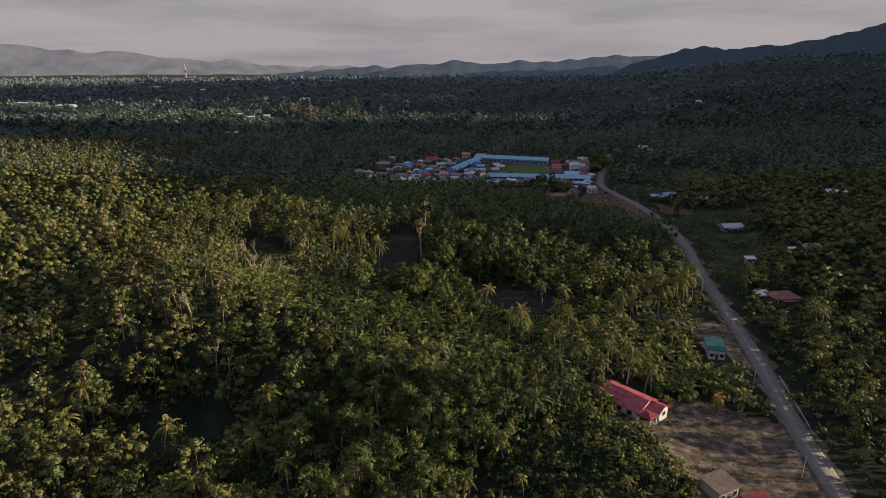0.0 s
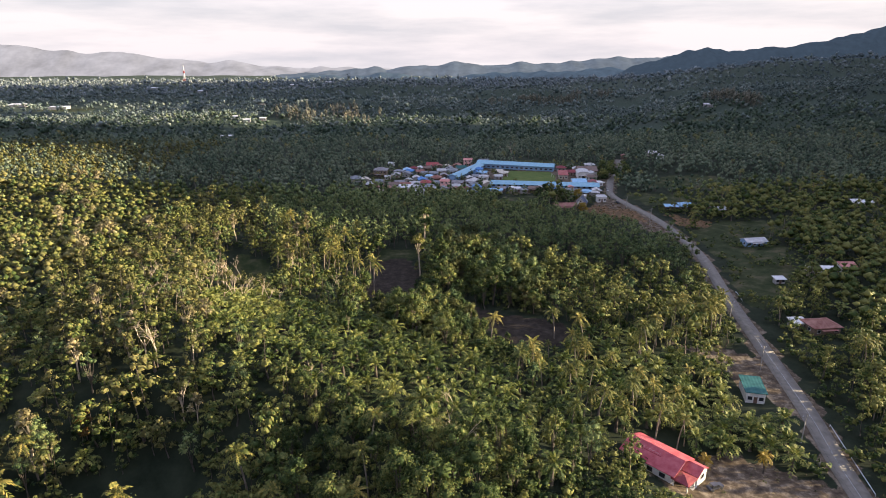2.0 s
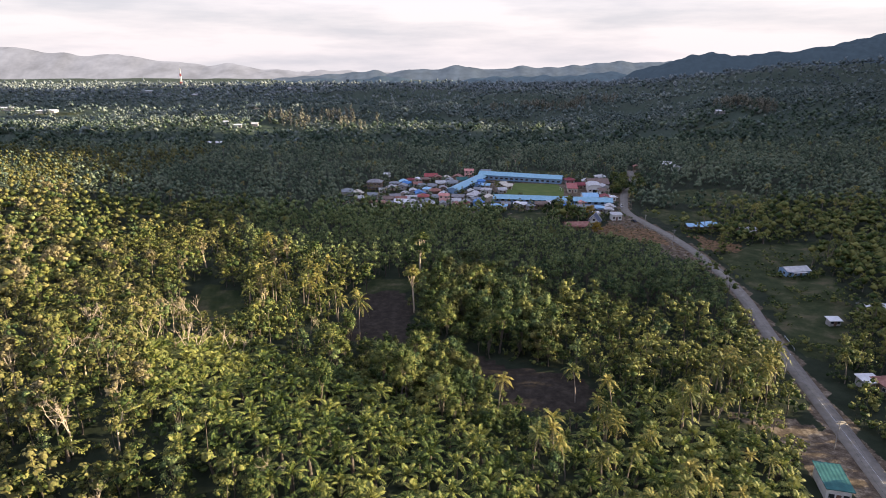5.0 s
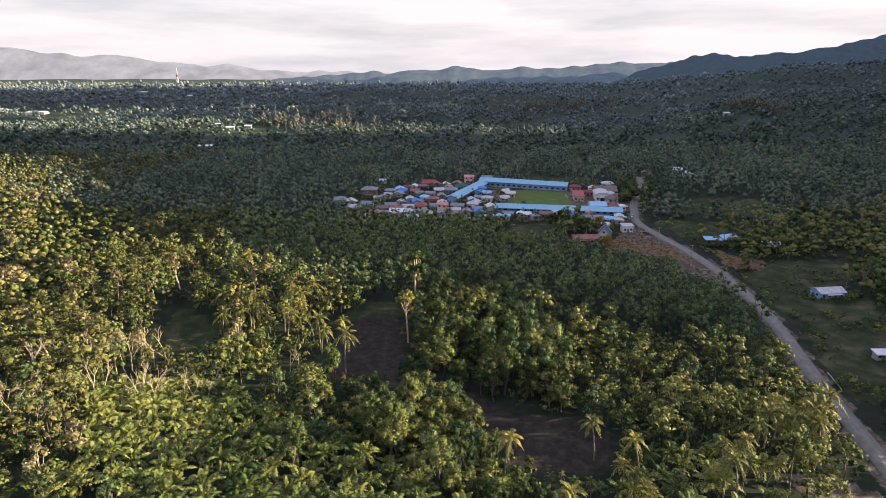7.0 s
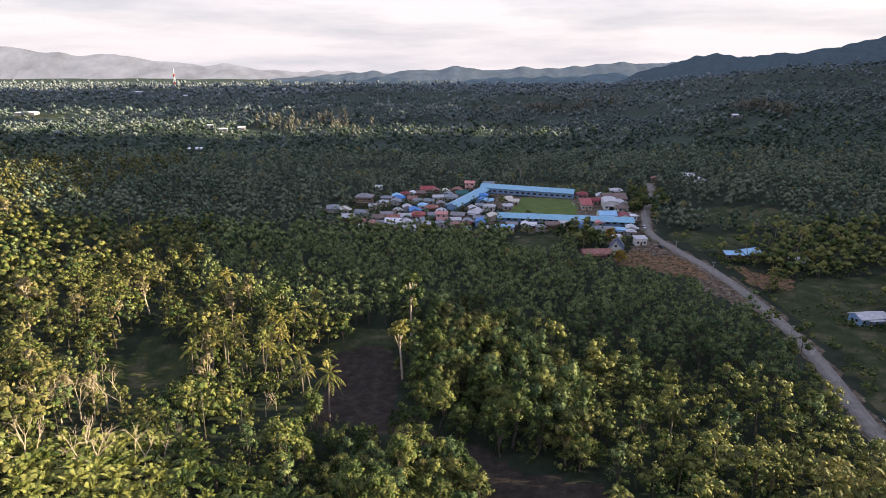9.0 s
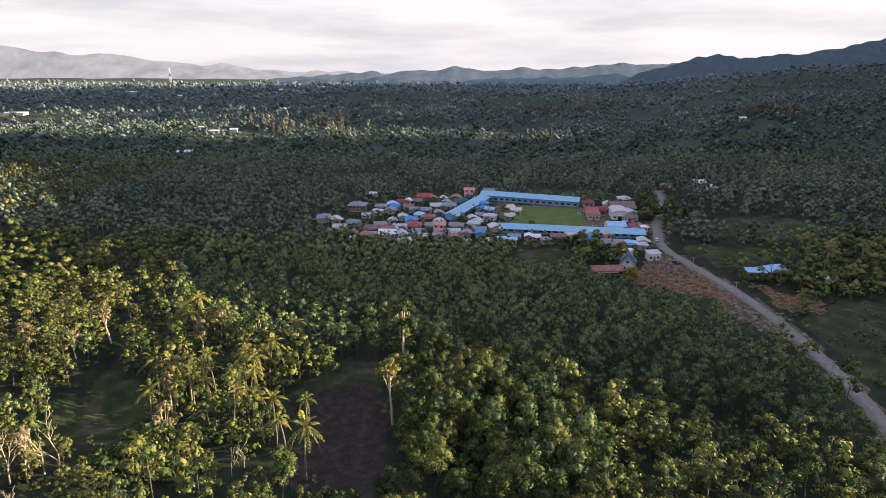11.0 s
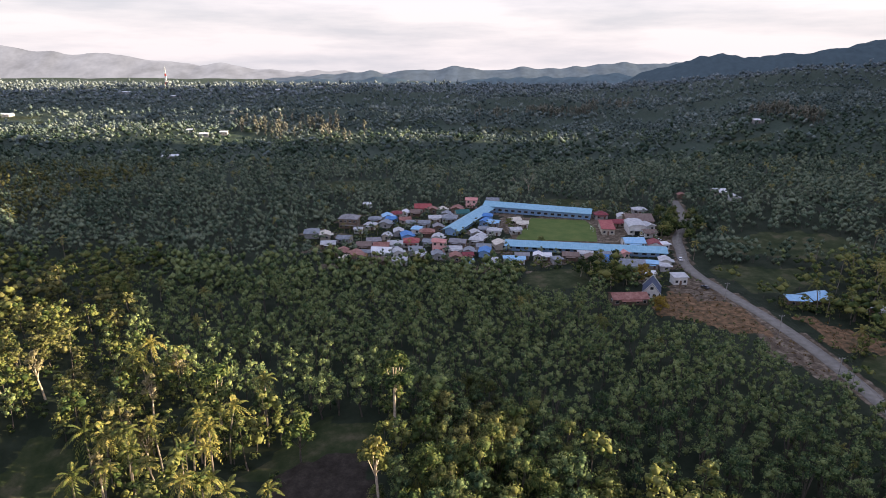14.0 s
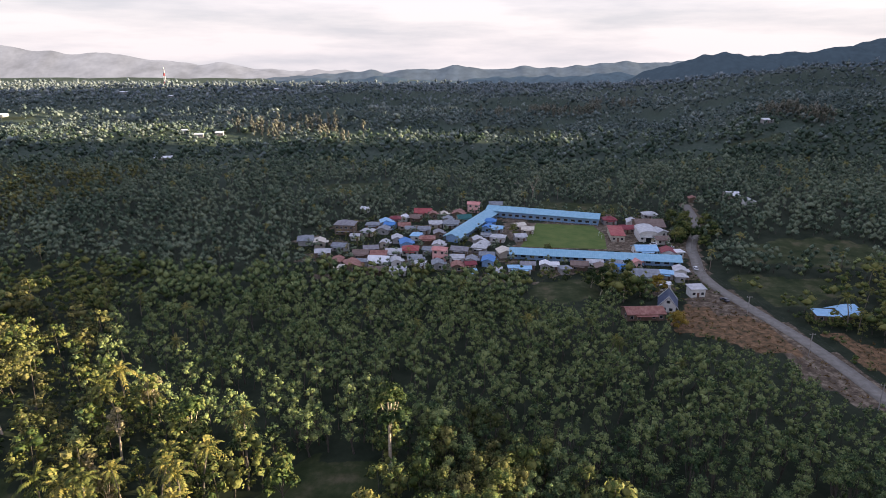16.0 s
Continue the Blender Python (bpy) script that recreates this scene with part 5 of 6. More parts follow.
OPEN = DIRT + SOIL + GRASS + SCRUB + HOLLOW

rng = np.random.default_rng(7)


def grid_points(x0, x1, y0, y1, gap, jitter=0.38):
    x, y = np.meshgrid(np.arange(x0, x1, gap), np.arange(y0, y1, gap))
    x = x + (np.arange(x.shape[0]) % 2)[:, None] * gap / 2
    x, y = x.ravel(), y.ravel()
    return x + rng.uniform(-jitter, jitter, x.size) * gap, y + rng.uniform(-jitter, jitter, x.size) * gap


def free_of_houses(x, y):
    ok = np.ones(np.shape(x), bool)
    for hx, hy, r in HOUSE_SPOTS:
        ok &= (x - hx) ** 2 + (y - hy) ** 2 > (r + 1.6) ** 2
    return ok


def in_view(x, y, edge=26.0):
    """The wedge of country that the flight looks over."""
    return (np.abs(x) < 0.76 * (y + 466) + edge) & (y > -372)


picks = {k: [] for k in KINDS}


FULL = {"broadleaf_tree": 12.5, "rubber_tree": 12.5, "coconut_palm": 12.0, "oil_palm": 7.5}
CLEARINGS = [GRASS[0], [(-35, -167), (-16, -164), (-12, -182), (-15, -202), (-32, -201)], [(10, -219), (40, -236), (40, -247), (22, -247)], DIRT[2], GRASS[4], SCRUB[0], [(70, -66), (86, -66), (86, -56), (70, -56)], [(86, -57), (96, -57), (96, -46), (86, -46)], [(45, -314), (50, -321), (57, -325), (63, -322), (58, -312), (50, -307)]]


def headroom(x, y):
    """Trees stay young along the south side of clearings: the height that they reach by the distance to one."""
    best = np.full(x.shape, 99.0)
    dx, dy = x * 0.92, y + np.where(y > -200, 290, 450)
    far = np.hypot(dx, dy)
    for d in range(2, 38, 4):
        open_there = covered(x + dx / far * d, y + dy / far * d, CLEARINGS)
        best = np.where(open_there, np.minimum(best, 1.2 + 0.33 * d), best)
    return best


def sow(x, y, kind_of, size):
    room = headroom(np.asarray(x), np.asarray(y))
    for px, py, k, top in zip(x, y, kind_of, room):
        if k:
            s = min(float(size(k)), top / FULL[k])
            if s > 0.22:
                picks[k].append((float(px), float(py), s))


def size_of(k):
    return 0.42 + 1.05 * rng.beta(1.4, 2.0) if k == "broadleaf_tree" else rng.uniform(0.95, 1.3) if k == "oil_palm" else rng.uniform(0.7, 1.2)


# the near country, up to the village
x, y = grid_points(-330, 330, -372, -20, 4.7)
keep = in_view(x, y) & ~covered(x, y, OPEN) & (to_road(x, y) > 9.5) & ~inside(x, y, VILLAGE) & free_of_houses(x, y)
x, y = x[keep], y[keep]
roll = rng.uniform(size=x.size)
sparse = inside(x, y, PLANTATION) & (rng.uniform(size=x.size) < 0.05)
x, y, roll = x[~sparse], y[~sparse], roll[~sparse]
zone = [inside(x, y, z) for z in (OIL_ZONE, COCONUT_ZONE, PALM_GROVE, FRONT_ZONE, PLANTATION)]
kinds = []
for i, r in enumerate(roll):
    if zone[0][i]:
        kinds.append("oil_palm" if r < 0.95 else "broadleaf_tree" if r > 0.98 else None)
    elif zone[1][i]:
        kinds.append("coconut_palm" if r < 0.2 else "oil_palm" if r < 0.95 else None)
    elif zone[2][i]:
        kinds.append("broadleaf_tree" if r < 0.14 else "coconut_palm" if r < 0.24 else None)
    elif zone[3][i]:
        kinds.append("broadleaf_tree" if r < 0.74 else "coconut_palm" if r < 0.84 else "oil_palm" if r < 0.88 else None)
    elif zone[4][i]:
        kinds.append("rubber_tree" if r < 0.86 else "coconut_palm" if r < 0.875 else None)
    elif x[i] > 100:
        kinds.append("broadleaf_tree" if r < 0.58 else "coconut_palm" if r < 0.64 else "oil_palm" if r < 0.68 else None)
    else:
        kinds.append("broadleaf_tree" if r < 0.74 else "rubber_tree" if r < 0.8 else "oil_palm" if r < 0.83 else None)
low_bank = inside(x, y, [(16, -336), (30, -326), (44, -322), (58, -338), (58, -376), (10, -376)])
kinds = [("broadleaf_tree" if r < 0.75 else "coconut_palm" if r > 0.97 else None) if b else k for k, b, r in zip(kinds, low_bank, roll)]
thin = (x < -50) & (ripple(x, y, 9, 3) + 0.7 * ripple(x, y, 4, 1) > np.where(x < -90, 0.38, 0.55)) & ~zone[0] & ~zone[2]
kinds = [None if g else k for g, k in zip(thin, kinds)]
sizes = iter([0.28 + 0.3 * r if b else None for b, r, k in zip(low_bank, roll, kinds) if k])
sow(x, y, kinds, lambda k: next(sizes) or size_of(k))

# round and behind the village
x, y = grid_points(-520, 480, -20, 260, 6.0)
keep = in_view(x, y) & ~covered(x, y, OPEN) & (to_road(x, y) > 5) & ~inside(x, y, VILLAGE) & free_of_houses(x, y)
x, y = x[keep], y[keep]
kinds = ["rubber_tree" if r < 0.74 else "broadleaf_tree" if r < 0.88 else "coconut_palm" if r < 0.92 else None for r in rng.uniform(size=x.size)]
gaps = ripple(x, y, 14, 6) + 0.6 * ripple(x, y, 6, 2) > 0.62
kinds = [None if g else k for g, k in zip(gaps, kinds)]
sow(x, y, kinds, lambda k: 0.5 + 0.75 * rng.beta(1.4, 1.9))

# between the houses
x, y = grid_points(-84, 140, -44, 112, 5.0)
keep = inside(x, y, VILLAGE) & ~inside(x, y, [(38, 4), (118, -6), (100, 80), (34, 98)]) & (to_road(x, y) > 6) & free_of_houses(x, y) & ~covered(x, y, [DIRT[2], DIRT[3], GRASS[4]] + SCRUB)
for hx, hy, hx2, hy2 in ((7, 36, 33, 93), (36, 12, 115, 0)):
    t = np.clip(((x - hx) * (hx2 - hx) + (y - hy) * (hy2 - hy)) / ((hx2 - hx) ** 2 + (hy2 - hy) ** 2), 0, 1)
    keep &= np.hypot(x - hx - t * (hx2 - hx), y - hy - t * (hy2 - hy)) > 7
x, y = x[keep], y[keep]
sow(x, y, ["broadleaf_tree" if r < 0.42 else "coconut_palm" if r < 0.56 else None for r in rng.uniform(size=x.size)], lambda k: rng.uniform(0.34, 0.62))

NEAR_COUNT = {"broadleaf_tree": 290, "rubber_tree": 200, "coconut_palm": 150, "oil_palm": 260}
stand = Stand()
stand_mats, leaf_slot = [BARK, BARK_PALM], {}
for k, spec in KINDS.items():
    leaf_slot[k] = len(stand_mats)
    stand_mats.append(spec["leaf"])
haze_slot = len(stand_mats)
stand_mats.append(LEAF_HAZE_VALLEY)
olive_slot = len(stand_mats)
stand_mats.append(LEAF_OLIVE)


def leaf_of(k, px, py, level):
    """The western slope carries olive crowns among the green ones; past the village paler leaf colours imitate haze."""
    if px < -70 and k != "coconut_palm" and k != "oil_palm" and py < 230 and float(ripple(px, py, 12, 5)) + 0.3 * math.sin(px * 3.7 + py) > (-0.05 if (k == "broadleaf_tree" and py < -60) or px < -235 else 9):
        return olive_slot
    return haze_slot if level == "far" and py > -15 and KINDS[k]["bark"] is BARK else leaf_slot[k]


for k, spec in KINDS.items():
    rows = sorted(picks[k], key=lambda p: 0.5 * p[0] ** 2 + (2.2 * max(0, p[1] + 175)) ** 2 + 0.05 * (p[1] + 260) ** 2)
    masters = spec["masters"] = []
    levels = height(np.array([p[0] for p in rows]), np.array([p[1] for p in rows]))
    for n, (px, py, sc) in enumerate(rows):
        level = "near" if n < NEAR_COUNT[k] else "mid" if py < -60 and abs(px) < 150 else "far"
        v = n % len(spec[level])
        turn = (n * 2.399) % 6.283
        if n < NEAR_COUNT[k]:
            if v >= len(masters):
                masters.append(tree_thing(k, spec[level][v], spec["leaf"], spec["bark"], spec["label"], spec["category"], spec["group"]))
                masters[v].matrix_basis = at_ground(px, py, sc, turn)
            else:
                source = masters[v]
                source_scale = Matrix.Diagonal((1 / source.scale[0], 1 / source.scale[1], 1 / source.scale[2], 1))
                copy_thing(source, at_ground(px, py, sc, turn) @ source_scale)
        else:
            stand.plant(spec[level][v], px, py, levels[n], sc, turn, leaf_of(k, px, py, level), 0 if spec["bark"] is BARK else 1)
stand.finish("forest", stand_mats, "dense tropical forest of broad-leaved trees and palms", "forest")

# woods further off: simpler trees, sparser towards the hills
far_make = [broadleaf(61, 10, 6.6, 2, 6, 1.5, 0.1, 0.7, limbs=0, sides=3), broadleaf(62, 14, 4.6, 2, 6, 1.3, 0.15, 1.2, limbs=0, sides=3), broadleaf(63, 8, 6.4, 2, 6, 1.5, 0.1, 0.7, limbs=0, sides=3)]
far_arrays = [(w.arrays()[:3], c.arrays()[:3]) for w, c in far_make]
thin_make = [broadleaf(161, 7.5, 7.4, 1, 9, 1.6, 0.1, 0.75, limbs=0, sides=3), broadleaf(162, 11, 5.2, 1, 9, 1.4, 0.15, 1.25, limbs=0, sides=3), broadleaf(163, 6.5, 7.0, 1, 9, 1.6, 0.1, 0.75, limbs=0, sides=3)]
thin_arrays = [(w.arrays()[:3], c.arrays()[:3]) for w, c in thin_make]
woods = Stand()
for y0, y1, gap, scale in ((260, 600, 8.8, 0.9), (600, 1100, 12.5, 1.2), (1100, 1800, 20, 1.7), (1800, 2600, 33, 2.2)):
    half = 0.76 * (y1 + 466) + 30
    x, y = grid_points(-half, half, y0, y1, gap)
    keep = in_view(x, y) & ~covered(x, y, OPEN) & (ripple(x, y, 38, 4) + 0.5 * ripple(x, y, 13, 9) < 0.5) & free_of_houses(x, y)
    hz = height(x[keep], y[keep])
    grown = 0.75 + 0.35 * ripple(x[keep], y[keep], 27, 7)
    for n, (px, py, pz, g) in enumerate(zip(x[keep], y[keep], hz, grown)):
        # leaf colour turns paler and bluer with distance, in place of haze
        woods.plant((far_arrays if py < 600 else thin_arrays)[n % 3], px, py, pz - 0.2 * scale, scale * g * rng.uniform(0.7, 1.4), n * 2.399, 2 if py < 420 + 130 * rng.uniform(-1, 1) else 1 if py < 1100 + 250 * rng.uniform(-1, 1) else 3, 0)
woods.finish("distant_woods", [BARK, LEAF_HAZE_FAR, LEAF_HAZE_VALLEY, LEAF_HAZE_FARTHEST], "distant woods rolling away over the plain", "forest")

# stands of tall pale trees that stand out on the far slopes
pale_make = [broadleaf(66 + n, 19, 3.0, 5, 10, 1.2, 0.2, 1.6, limbs=2, sides=3) for n in range(3)]
pale_arrays = [(w.arrays()[:3], c.arrays()[:3]) for w, c in pale_make]
pale = Stand()
for ax, ay, bx, by, count, wide in ((139, 705, 180, 690, 34, 9), (185, 695, 255, 730, 40, 12), (392, 476, 442, 412, 60, 10), (60, 640, 110, 690, 14, 20), (-190, 560, -110, 420, 40, 34), (-250, 500, -180, 430, 26, 22), (250, 760, 340, 800, 26, 12)):
    for n in range(count):
        f = rng.uniform()
        px, py = ax + (bx - ax) * f + rng.normal() * wide * 0.5, ay + (by - ay) * f + rng.normal() * wide * 0.5
        pale.plant(pale_arrays[n % 3], px, py, floor_z(px, py), rng.uniform(0.6, 1.1), n * 2.4, 1, 0)
pale.finish("pale_grove", [BARK_PALM, LEAF_STRAW], "stands of tall thin pale trees on far slopes", "trees")

# undergrowth between the trunks
brush_make = [broadleaf(64 + n, 2.6, 2.4, 3, 8, 0.62, 0.1, 0.7, limbs=0, sides=4) for n in range(3)]
brush_arrays = [(w.arrays()[:3], c.arrays()[:3]) for w, c in brush_make]
brush = Stand()
for x0, x1, y0, y1, gap, small, large in ((-190, 200, -372, -225, 6.4, 0.9, 1.8), (-190, 200, -225, -60, 8.0, 0.7, 1.5), (10, 60, -376, -320, 2.3, 0.5, 1.1)):
    x, y = grid_points(x0, x1, y0, y1, gap, 0.5)
    keep = in_view(x, y) & ~covered(x, y, OPEN) & ~inside(x, y, COCONUT_ZONE) & (to_road(x, y) > 5) & free_of_houses(x, y) & ~inside(x, y, VILLAGE) & ~inside(x, y, OIL_ZONE)
    if gap > 6:
        keep &= ~inside(x, y, PLANTATION)
    for n, (px, py, pz) in enumerate(zip(x[keep], y[keep], height(x[keep], y[keep]))):
        brush.plant(brush_arrays[n % 3], px, py, pz, rng.uniform(small, large), n * 2.4, 1, 0)
x, y = grid_points(84, 206, -350, -60, 5.2, 0.5)
keep = (covered(x, y, GRASS[2:]) | ((x < 106) & (to_road(x, y) < 10))) & (to_road(x, y) > 5.6) & (ripple(x, y, 11, 3) > -0.1) & free_of_houses(x, y) & ~covered(x, y, [DIRT[0], DIRT[1]])
for n, (px, py, pz) in enumerate(zip(x[keep], y[keep], height(x[keep], y[keep]))):
    brush.plant(brush_arrays[n % 3], px, py, pz, rng.uniform(0.3, 1.1), n * 2.4, 1, 0)
for n in range(46):
    px, py = rng.uniform(-78, -42), rng.uniform(-206, -186) if n % 2 else rng.uniform(-200, -158)
    if n % 2 == 0:
        px = -73 + rng.normal() * 2.0
    brush.plant(brush_arrays[n % 3], px, py, floor_z(px, py), rng.uniform(1.3, 2.3), n * 2.4, 1, 0)
for hx, hy, wide in ((155, -60, 10), (172, -72, 9), (161.5, -140, 10), (167.5, -187, 11), (180.5, -184, 7), (136, -241, 10), (146.5, -63, 7)):
    for n in range(16):
        a = 3.3 + 2.9 * n / 15 + rng.uniform(-0.15, 0.15)
        px, py = hx + math.cos(a) * wide * rng.uniform(0.75, 1.2), hy + math.sin(a) * wide * rng.uniform(0.7, 1.05)
        brush.plant(brush_arrays[n % 3], px, py, floor_z(px, py), rng.uniform(0.6, 1.15), n * 2.4, 1, 0)
for n in range(240):
    px, py = rng.uniform(110, 205), rng.uniform(-330, -95)
    if float(to_road(px, py)) > 5.5 and px > np.interp(py, [-330, -250, -160, -95], [99, 114, 132, 135]) and float(ripple(px, py, 10, 4)) > 0.0 and bool(free_of_houses(np.array([px]), np.array([py]))[0]):
        brush.plant(brush_arrays[n % 3], px, py, floor_z(px, py), rng.uniform(0.5, 1.5), n * 2.4, 1, 0)
brush.finish("undergrowth", [BARK, LEAF_BROAD], "low leafy bushes between the trees", "bushes")

# gardens between the houses
garden = Stand()
x, y = grid_points(-84, 140, -40, 112, 3.6, 0.5)
keep = inside(x, y, VILLAGE) & ~inside(x, y, [(38, 4), (118, -6), (108, 80), (34, 98)]) & (to_road(x, y) > 4) & free_of_houses(x, y) & ~covered(x, y, [GRASS[4]])
for n, (px, py, pz) in enumerate(zip(x[keep], y[keep], height(x[keep], y[keep]))):
    garden.plant(brush_arrays[n % 3], px, py, pz, rng.uniform(0.35, 0.9), n * 2.4, 1, 0)
garden.finish("garden_bushes", [BARK, LEAF_BROAD], "dense green bushes and hedges between village houses", "bushes")

# dry growth on the bare slopes by the road
dry = Stand()
x, y = grid_points(60, 165, -124, -40, 2.2, 0.6)
keep = covered(x, y, SCRUB + [DIRT[2]]) & (to_road(x, y) > 4) & free_of_houses(x, y) & (rng.uniform(size=x.size) < 0.6)
for n, (px, py, pz) in enumerate(zip(x[keep], y[keep], height(x[keep], y[keep]))):
    dry.plant(brush_arrays[n % 3], px, py, pz, rng.uniform(0.14, 0.42), n * 2.4, 1 + n % 4 // 3, 0)
x, y = grid_points(52, 92, -372, -312, 2.4, 0.6)
keep = covered(x, y, [DIRT[1]]) & free_of_houses(x, y) & (to_road(x, y) > 4) & (ripple(x, y, 5, 2) + rng.uniform(-0.4, 0.4, x.size) > 0.1)
for n, (px, py, pz) in enumerate(zip(x[keep], y[keep], height(x[keep], y[keep]))):
    dry.plant(brush_arrays[n % 3], px, py, pz, rng.uniform(0.1, 0.3), n * 2.4, 3 if n % 3 else 2, 0)
dry.finish("dry_scrub", [BARK, LEAF_RUST, LEAF_BROAD, LEAF_PALE], "low brown dry scrub on bare slopes and yards", "scrub")

# palms that stand out one by one
def lone_palm(x, y, head):
    """A coconut palm whose crown sits at a given height above the valley floor."""
    tall = max(3.5, head - floor_z(x, y))
    source = KINDS["coconut_palm"]["masters"][int(x * 7 + y) % 3]
    bring = Matrix.Diagonal((1 / source.scale[0], 1 / source.scale[1], 1 / source.scale[2], 1))
    reach = tall / (10, 8, 11.5)[int(x * 7 + y) % 3]
    m = Matrix.LocRotScale((x, y, floor_z(x, y)), Euler((0, 0, x * 1.7)), (0.66 + 0.45 * reach, 0.66 + 0.45 * reach, reach))
    copy_thing(source, m @ bring)


GROVE = [(-78.8, -170.5, 14), (-73.5, -172.1, 13), (-67.1, -175, 12), (-68.8, -172.5, 14), (-63, -169.3, 14), (-56.9, -166.7, 14), (-52, -167.6, 14), (-49.2, -163.7, 15), (-56.1, -174.2, 12), (-51.6, -173.2, 12), (-60.4, -177.5, 11), (-74.9, -183.4, 12), (-69.1, -182.5, 12), (-47.3, -184.1, 11), (-44, -182, 11), (-84.9, -137.2, 15), (-81.6, -131.6, 17), (-80.5, -136.9, 14), (-43, -152.8, 16), (-56.1, -163.8, 14), (-29.5, -204, 14), (-36, -196, 13), (-40, -190, 13)]
ROADSIDE = [(38.8, -283.9, 11), (39.8, -296.9, 10), (42.3, -266.2, 10), (50.9, -294.4, 9), (52.3, -273.8, 9), (47.4, -300.9, 9), (90.3, -246, 12), (94, -247, 11), (97, -242.8, 12), (87.9, -242.8, 11), (81.5, -244.8, 12), (77.2, -245.8, 11), (38.8, -246.6, 11), (27.7, -271.3, 12), (15.5, -256.2, 13), (21.7, -280.3, 13), (60.3, -214.5, 10), (82, -241, 13), (84.5, -243, 12), (87, -240, 13), (92, -244, 13), (98, -239, 12), (101, -238, 13), (95, -240, 12)]
FRONT = [(-35.3, -335.8, 10), (-17.6, -338.4, 12), (-25.6, -337.5, 12), (-45.4, -324.3, 12), (-7.4, -327.8, 9), (15.1, -324.3, 11), (12.3, -340.5, 10), (27.1, -276.5, 12), (-100.8, -314.8, 8), (-97.6, -330.1, 8), (-71.3, -335.9, 8)]
for spot in GROVE + ROADSIDE + FRONT:
    lone_palm(*spot)

# single trees that stand out
def lone(name, x, y, make, leaf, bark, label, category="tree", scale=1.0, group=""):
    w, c = make
    t = tree_thing(name, (w.arrays()[:3], c.arrays()[:3]), leaf, bark, label, category, group)
    t.matrix_basis = at_ground(x, y, scale)
    return t


for n in range(46):
    px, py = rng.uniform(-215, -62), rng.uniform(-310, -120)
    if not covered(np.array([px]), np.array([py]), OPEN)[0] and not inside(np.array([px]), np.array([py]), OIL_ZONE)[0]:
        lone("thin_tree", px, py, broadleaf(300 + n, rng.uniform(9, 15), rng.uniform(2.2, 3.4), 8, 26, 0.6, 0.45, 1.1), LEAF_PALE, BARK_DEAD, "thin-crowned tree with pale yellowish leaves on the slope", group="thin pale trees")
for n, (px, py) in enumerate(((-160, -187), (-218, -83), (-168, -148), (-246, -59), (-140, -187), (-277, 8), (-155, -138), (-221, -106), (-239, -36), (-247, -15), (-163, -180), (-165, -155), (-210, -90), (-236, -62), (-230, -50), (-150, -145), (-270, 0), (-262, -8))):
    lone("thin_tree", px, py, broadleaf(400 + n, 10 + n % 4 * 1.6, 3.6 + n % 3 * 0.5, 9, 44, 0.5, 0.4, 1.0), LEAF_PALE, BARK_DEAD, "thin-crowned tree with pale yellowish leaves on the slope", group="thin pale trees")
lone("tall_tree", -9.6, -154.5, broadleaf(71, 24, 4.8, 11, 90, 0.7, 0.6, 0.7), LEAF_BROAD, BARK_DEAD, "tall pale-trunked tree rising above the plantation")
lone("tall_tree", -11, -181, broadleaf(72, 20, 3.6, 7, 60, 0.8, 0.6, 0.8), LEAF_PALM, BARK_DEAD, "tall yellowish tree at the edge of a clearing")
lone("shade_tree", -56, -150, broadleaf(73, 19, 5.2, 9, 70, 0.85, 0.4, 0.9), LEAF_BROAD, BARK_DEAD, "high open-crowned tree with a pale trunk beside palms")
lone("shade_tree", -32, -164, broadleaf(74, 14, 4.6, 8, 70, 0.85, 0.3, 0.9), LEAF_BROAD, BARK, "rounded light green tree beside a clearing")
lone("rust_tree", -94, -304, broadleaf(75, 9, 3.2, 6, 70, 0.7, 0.3, 1.0), LEAF_RUST, BARK, "small tree with rust-brown leaves")
lone("round_tree", -22, -316, broadleaf(76, 13, 4.6, 9, 110, 0.7, 0.25, 0.95), LEAF_BROAD, BARK, "round densely leaved bright green tree")
for n, (px, py, tall) in enumerate(((-73, -238, 13), (-78, -233, 11), (-84, -240, 14), (-92, -243, 12), (-68, -232, 10), (-62, -231, 9), (-110, -221, 13), (-86, -284, 15), (-89, -280, 14), (-82, -286, 13), (-70, -300, 13), (-75, -240, 13), (-80, -237, 12), (-88, -238, 13), (-95, -248, 13), (-65, -234, 11), (-112, -226, 14), (-92, -282, 13), (-104, -262, 11), (2, -326, 15), (-3, -324, 12), (-118, -216, 12), (112, -318, 8), (118, -322, 8), (-102, -256, 12), (-100, -251, 13), (-95, -257, 13), (-93, -254, 12), (-86, -262, 12), (-101, -187, 11), (-97, -219, 13), (-94, -217, 12), (-91, -214, 13), (-88, -213, 11), (-87, -209, 12), (-84, -208, 12), (-72, -285, 13), (2, -307, 11), (-35, -295, 9), (-140, -234, 12), (-132, -242, 11), (-47, -204, 8), (-45, -201, 8))):
    lone("dead_tree", px, py, dead_tree(90 + n, tall), BARK_DEAD, BARK_DEAD, "bleached leafless dead tree with bare forked branches", group="dead trees")
for n, (px, py, tall) in enumerate(((65, 140, 17), (136, 141, 15), (58, 150, 13))):
    lone("dead_tree", px, py, dead_tree(140 + n, tall), BARK_DEAD, BARK_DEAD, "tall bleached dead tree behind the village", group="dead trees")
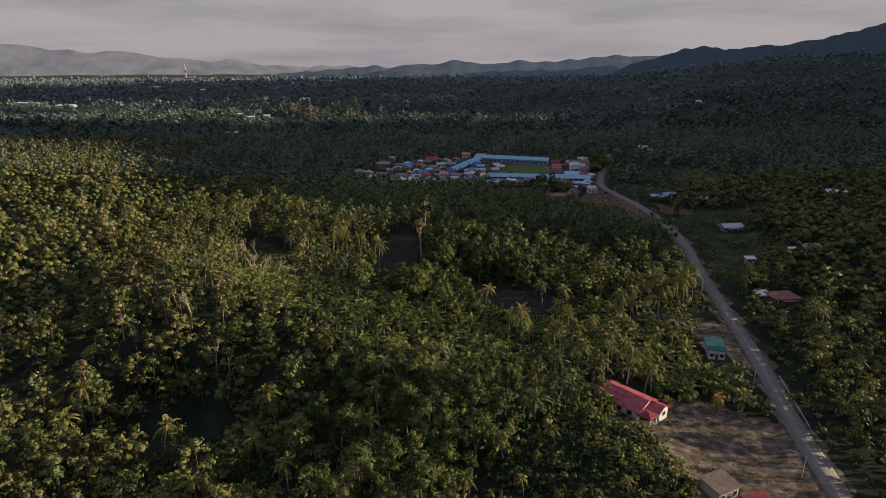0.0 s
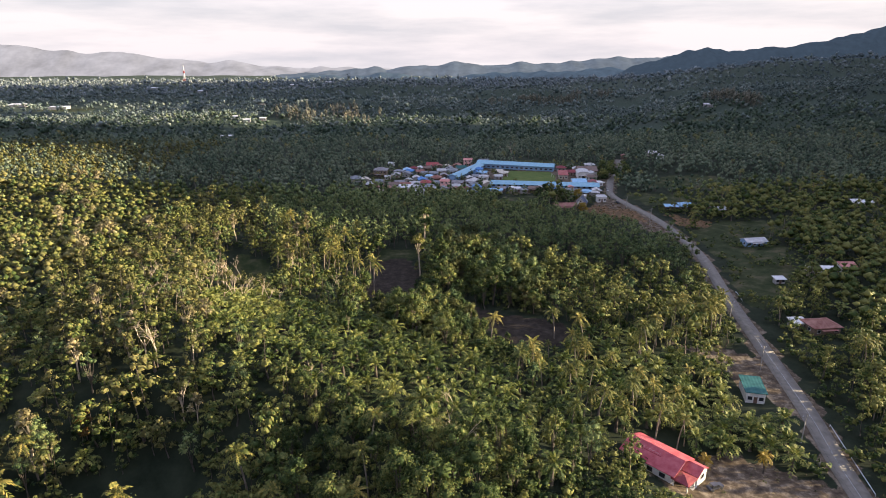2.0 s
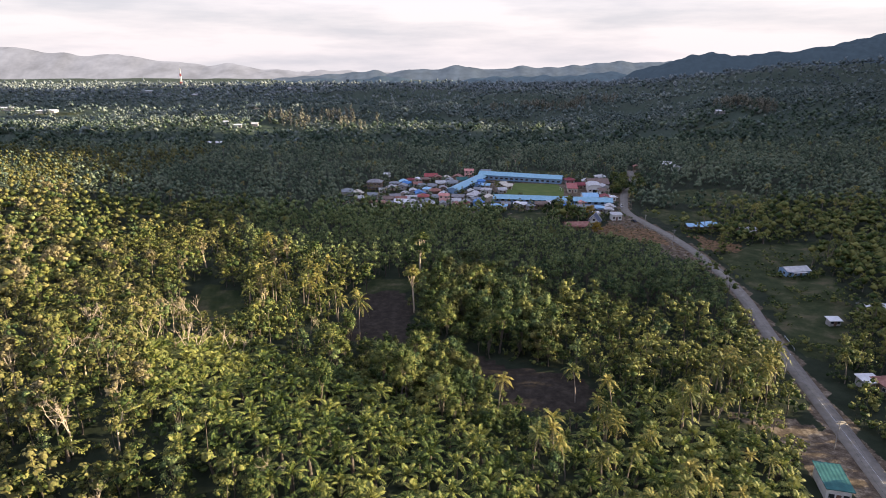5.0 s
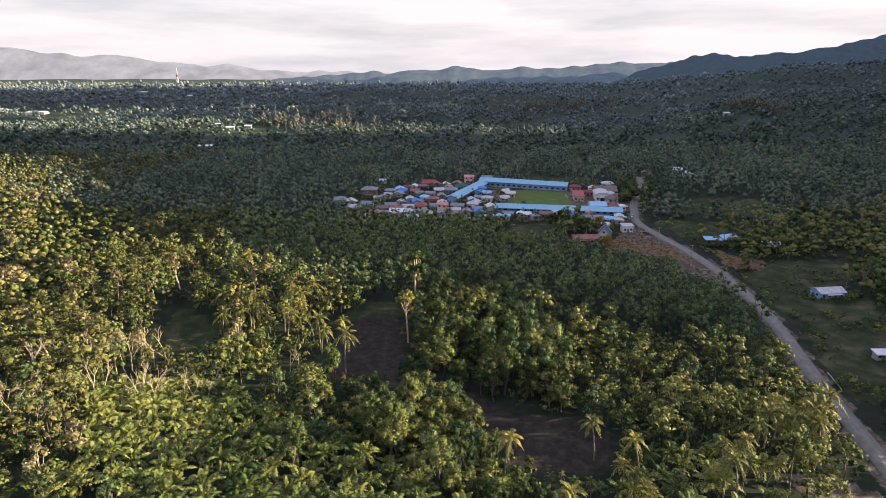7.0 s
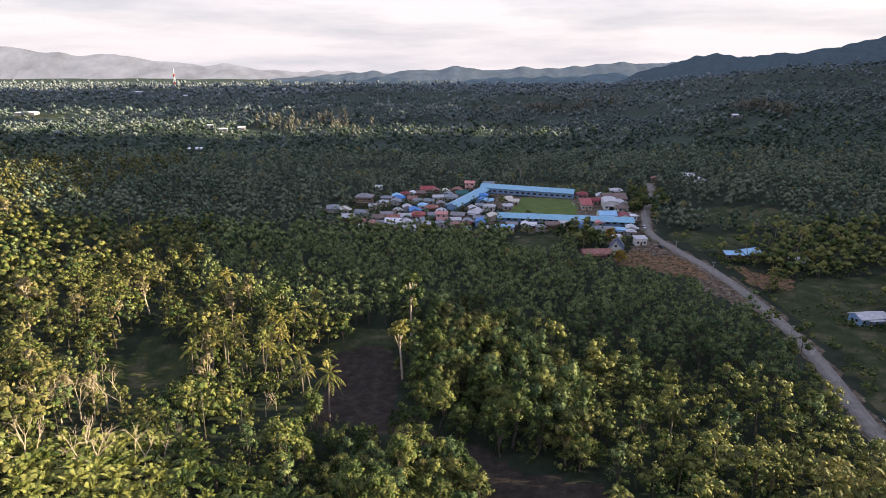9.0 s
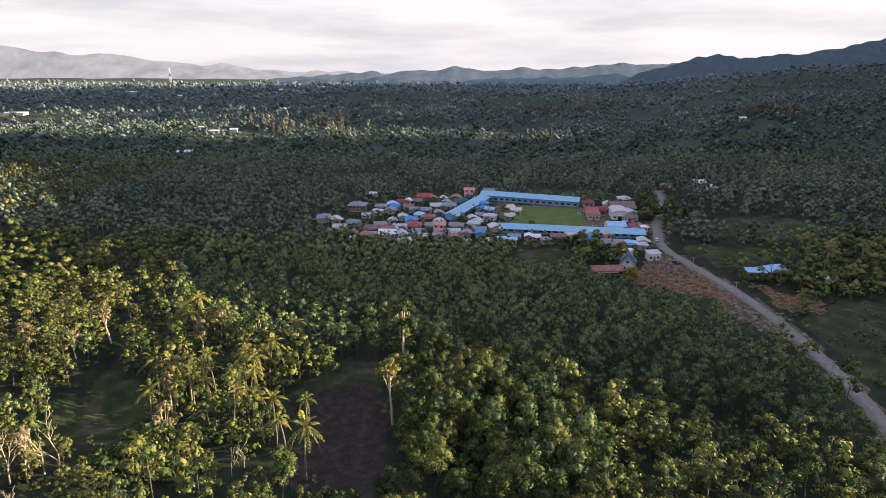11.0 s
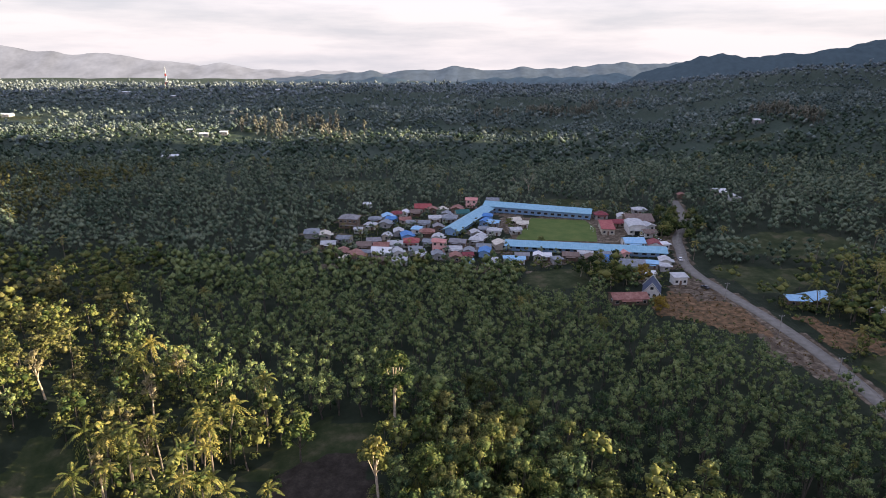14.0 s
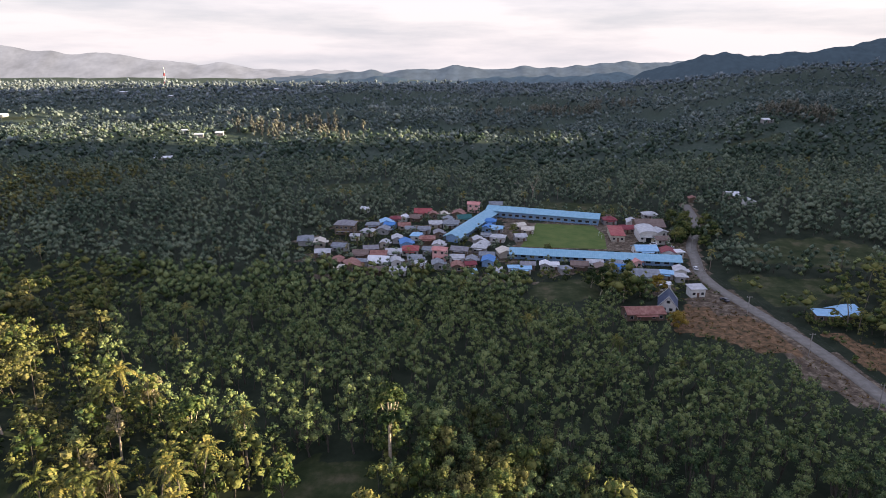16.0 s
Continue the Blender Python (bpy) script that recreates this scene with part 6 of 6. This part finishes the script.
for n, (px, py, tall, wide) in enumerate(((131, 40, 11, 5.5), (127, 33, 9, 4.5), (136, 22, 8, 4), (139, 58, 11, 5), (146, 48, 12, 5), (134, 66, 10, 5), (138.5, 34, 9, 5.4), (128, 36, 9, 5), (133, 40, 10, 5.5), (147, 40, 10, 5))):
    lone("shade_tree", px, py, broadleaf(210 + n, tall, wide, 11, 60, 0.7, 0.15, 0.9), LEAF_BROAD, BARK, "large dark green tree overhanging the road", group="roadside shade trees")
clump = np.random.default_rng(5)
MOUNDS = [
    ([(-10, -168), (5, -138), (28, -156), (42, -186), (41, -214), (30, -224), (16, -212), (-2, -202)], 62, 11, 15, "rounded leafy tree in a clump beside the plantation", "clump of round trees"),
    ([(-26, -236), (-20, -221), (-2, -221), (8, -232), (12, -252), (-8, -256), (-22, -246)], 40, 8, 11.5, "rounded yellowish green tree on a low mound", "round trees on a mound"),
]
for zone_line, count, low, high, words, bunch in MOUNDS:
    zx, zy = [p[0] for p in zone_line], [p[1] for p in zone_line]
    spots = []
    while len(spots) < count:
        p = (clump.uniform(min(zx), max(zx)), clump.uniform(min(zy), max(zy)))
        if inside(p[0], p[1], zone_line) and all(math.dist(p, q) > 3.4 for q in spots):
            spots.append(p)
    for n, (px, py) in enumerate(spots):
        tall = clump.uniform(low, high)
        lone("round_tree", px, py, broadleaf(240 + n + count, tall, tall * clump.uniform(0.28, 0.36), 12, 52, 0.42, 0.12, 1.0), (LEAF_BROAD, LEAF_OLIVE, LEAF_RUBBER)[n % 3], BARK, words, group=bunch)
lone("shade_tree", 41, 45, broadleaf(77, 8, 3.4, 9, 60, 0.55, 0.2, 0.9), LEAF_BROAD, BARK, "dark round shade tree beside the playing field")
lone("shade_tree", 55, 17.5, broadleaf(78, 5, 2.6, 8, 50, 0.5, 0.2, 0.9), LEAF_BROAD, BARK, "small round shade tree beside a school block")
for n, (px, py) in enumerate(((66, -30), (70, -34), (74, -30), (78, -36), (72, -40), (80, -30), (84, -40), (76, -44), (68, -38))):
    lone("roadside_tree", px, py, broadleaf(180 + n, 9 + n % 3 * 2, 3.6, 10, 50, 0.55, 0.2, 0.9), LEAF_BROAD, BARK_DEAD, "leafy garden tree with a pale trunk beside the houses", group="garden trees")
lone("yellow_palm", 76.5, -318, palm(81, 5, 18, 2.8, 0.9, (-40, 60), 9, 0.8, 0.2, 0.3), LEAF_YELLOW, BARK, "yellowed coconut palm in a bare yard", "palm")
lone("yellow_palm", 63, -316, palm(82, 2.6, 16, 2.8, 0.8, (-20, 60), 9, 0.8, 0.2, 0.2), LEAF_YELLOW, BARK, "short yellowed palm beside a red-roofed house", "palm")
lone("yellow_tree", 92, -38, broadleaf(83, 9, 4.4, 9, 90, 0.6, 0.25), LEAF_YELLOW, BARK, "yellow flowering tree beside village houses")
lone("yellow_tree", 87.5, -72, broadleaf(84, 7, 4.0, 9, 90, 0.6, 0.2), LEAF_YELLOW, BARK, "yellow flowering tree beside a steep-roofed house")
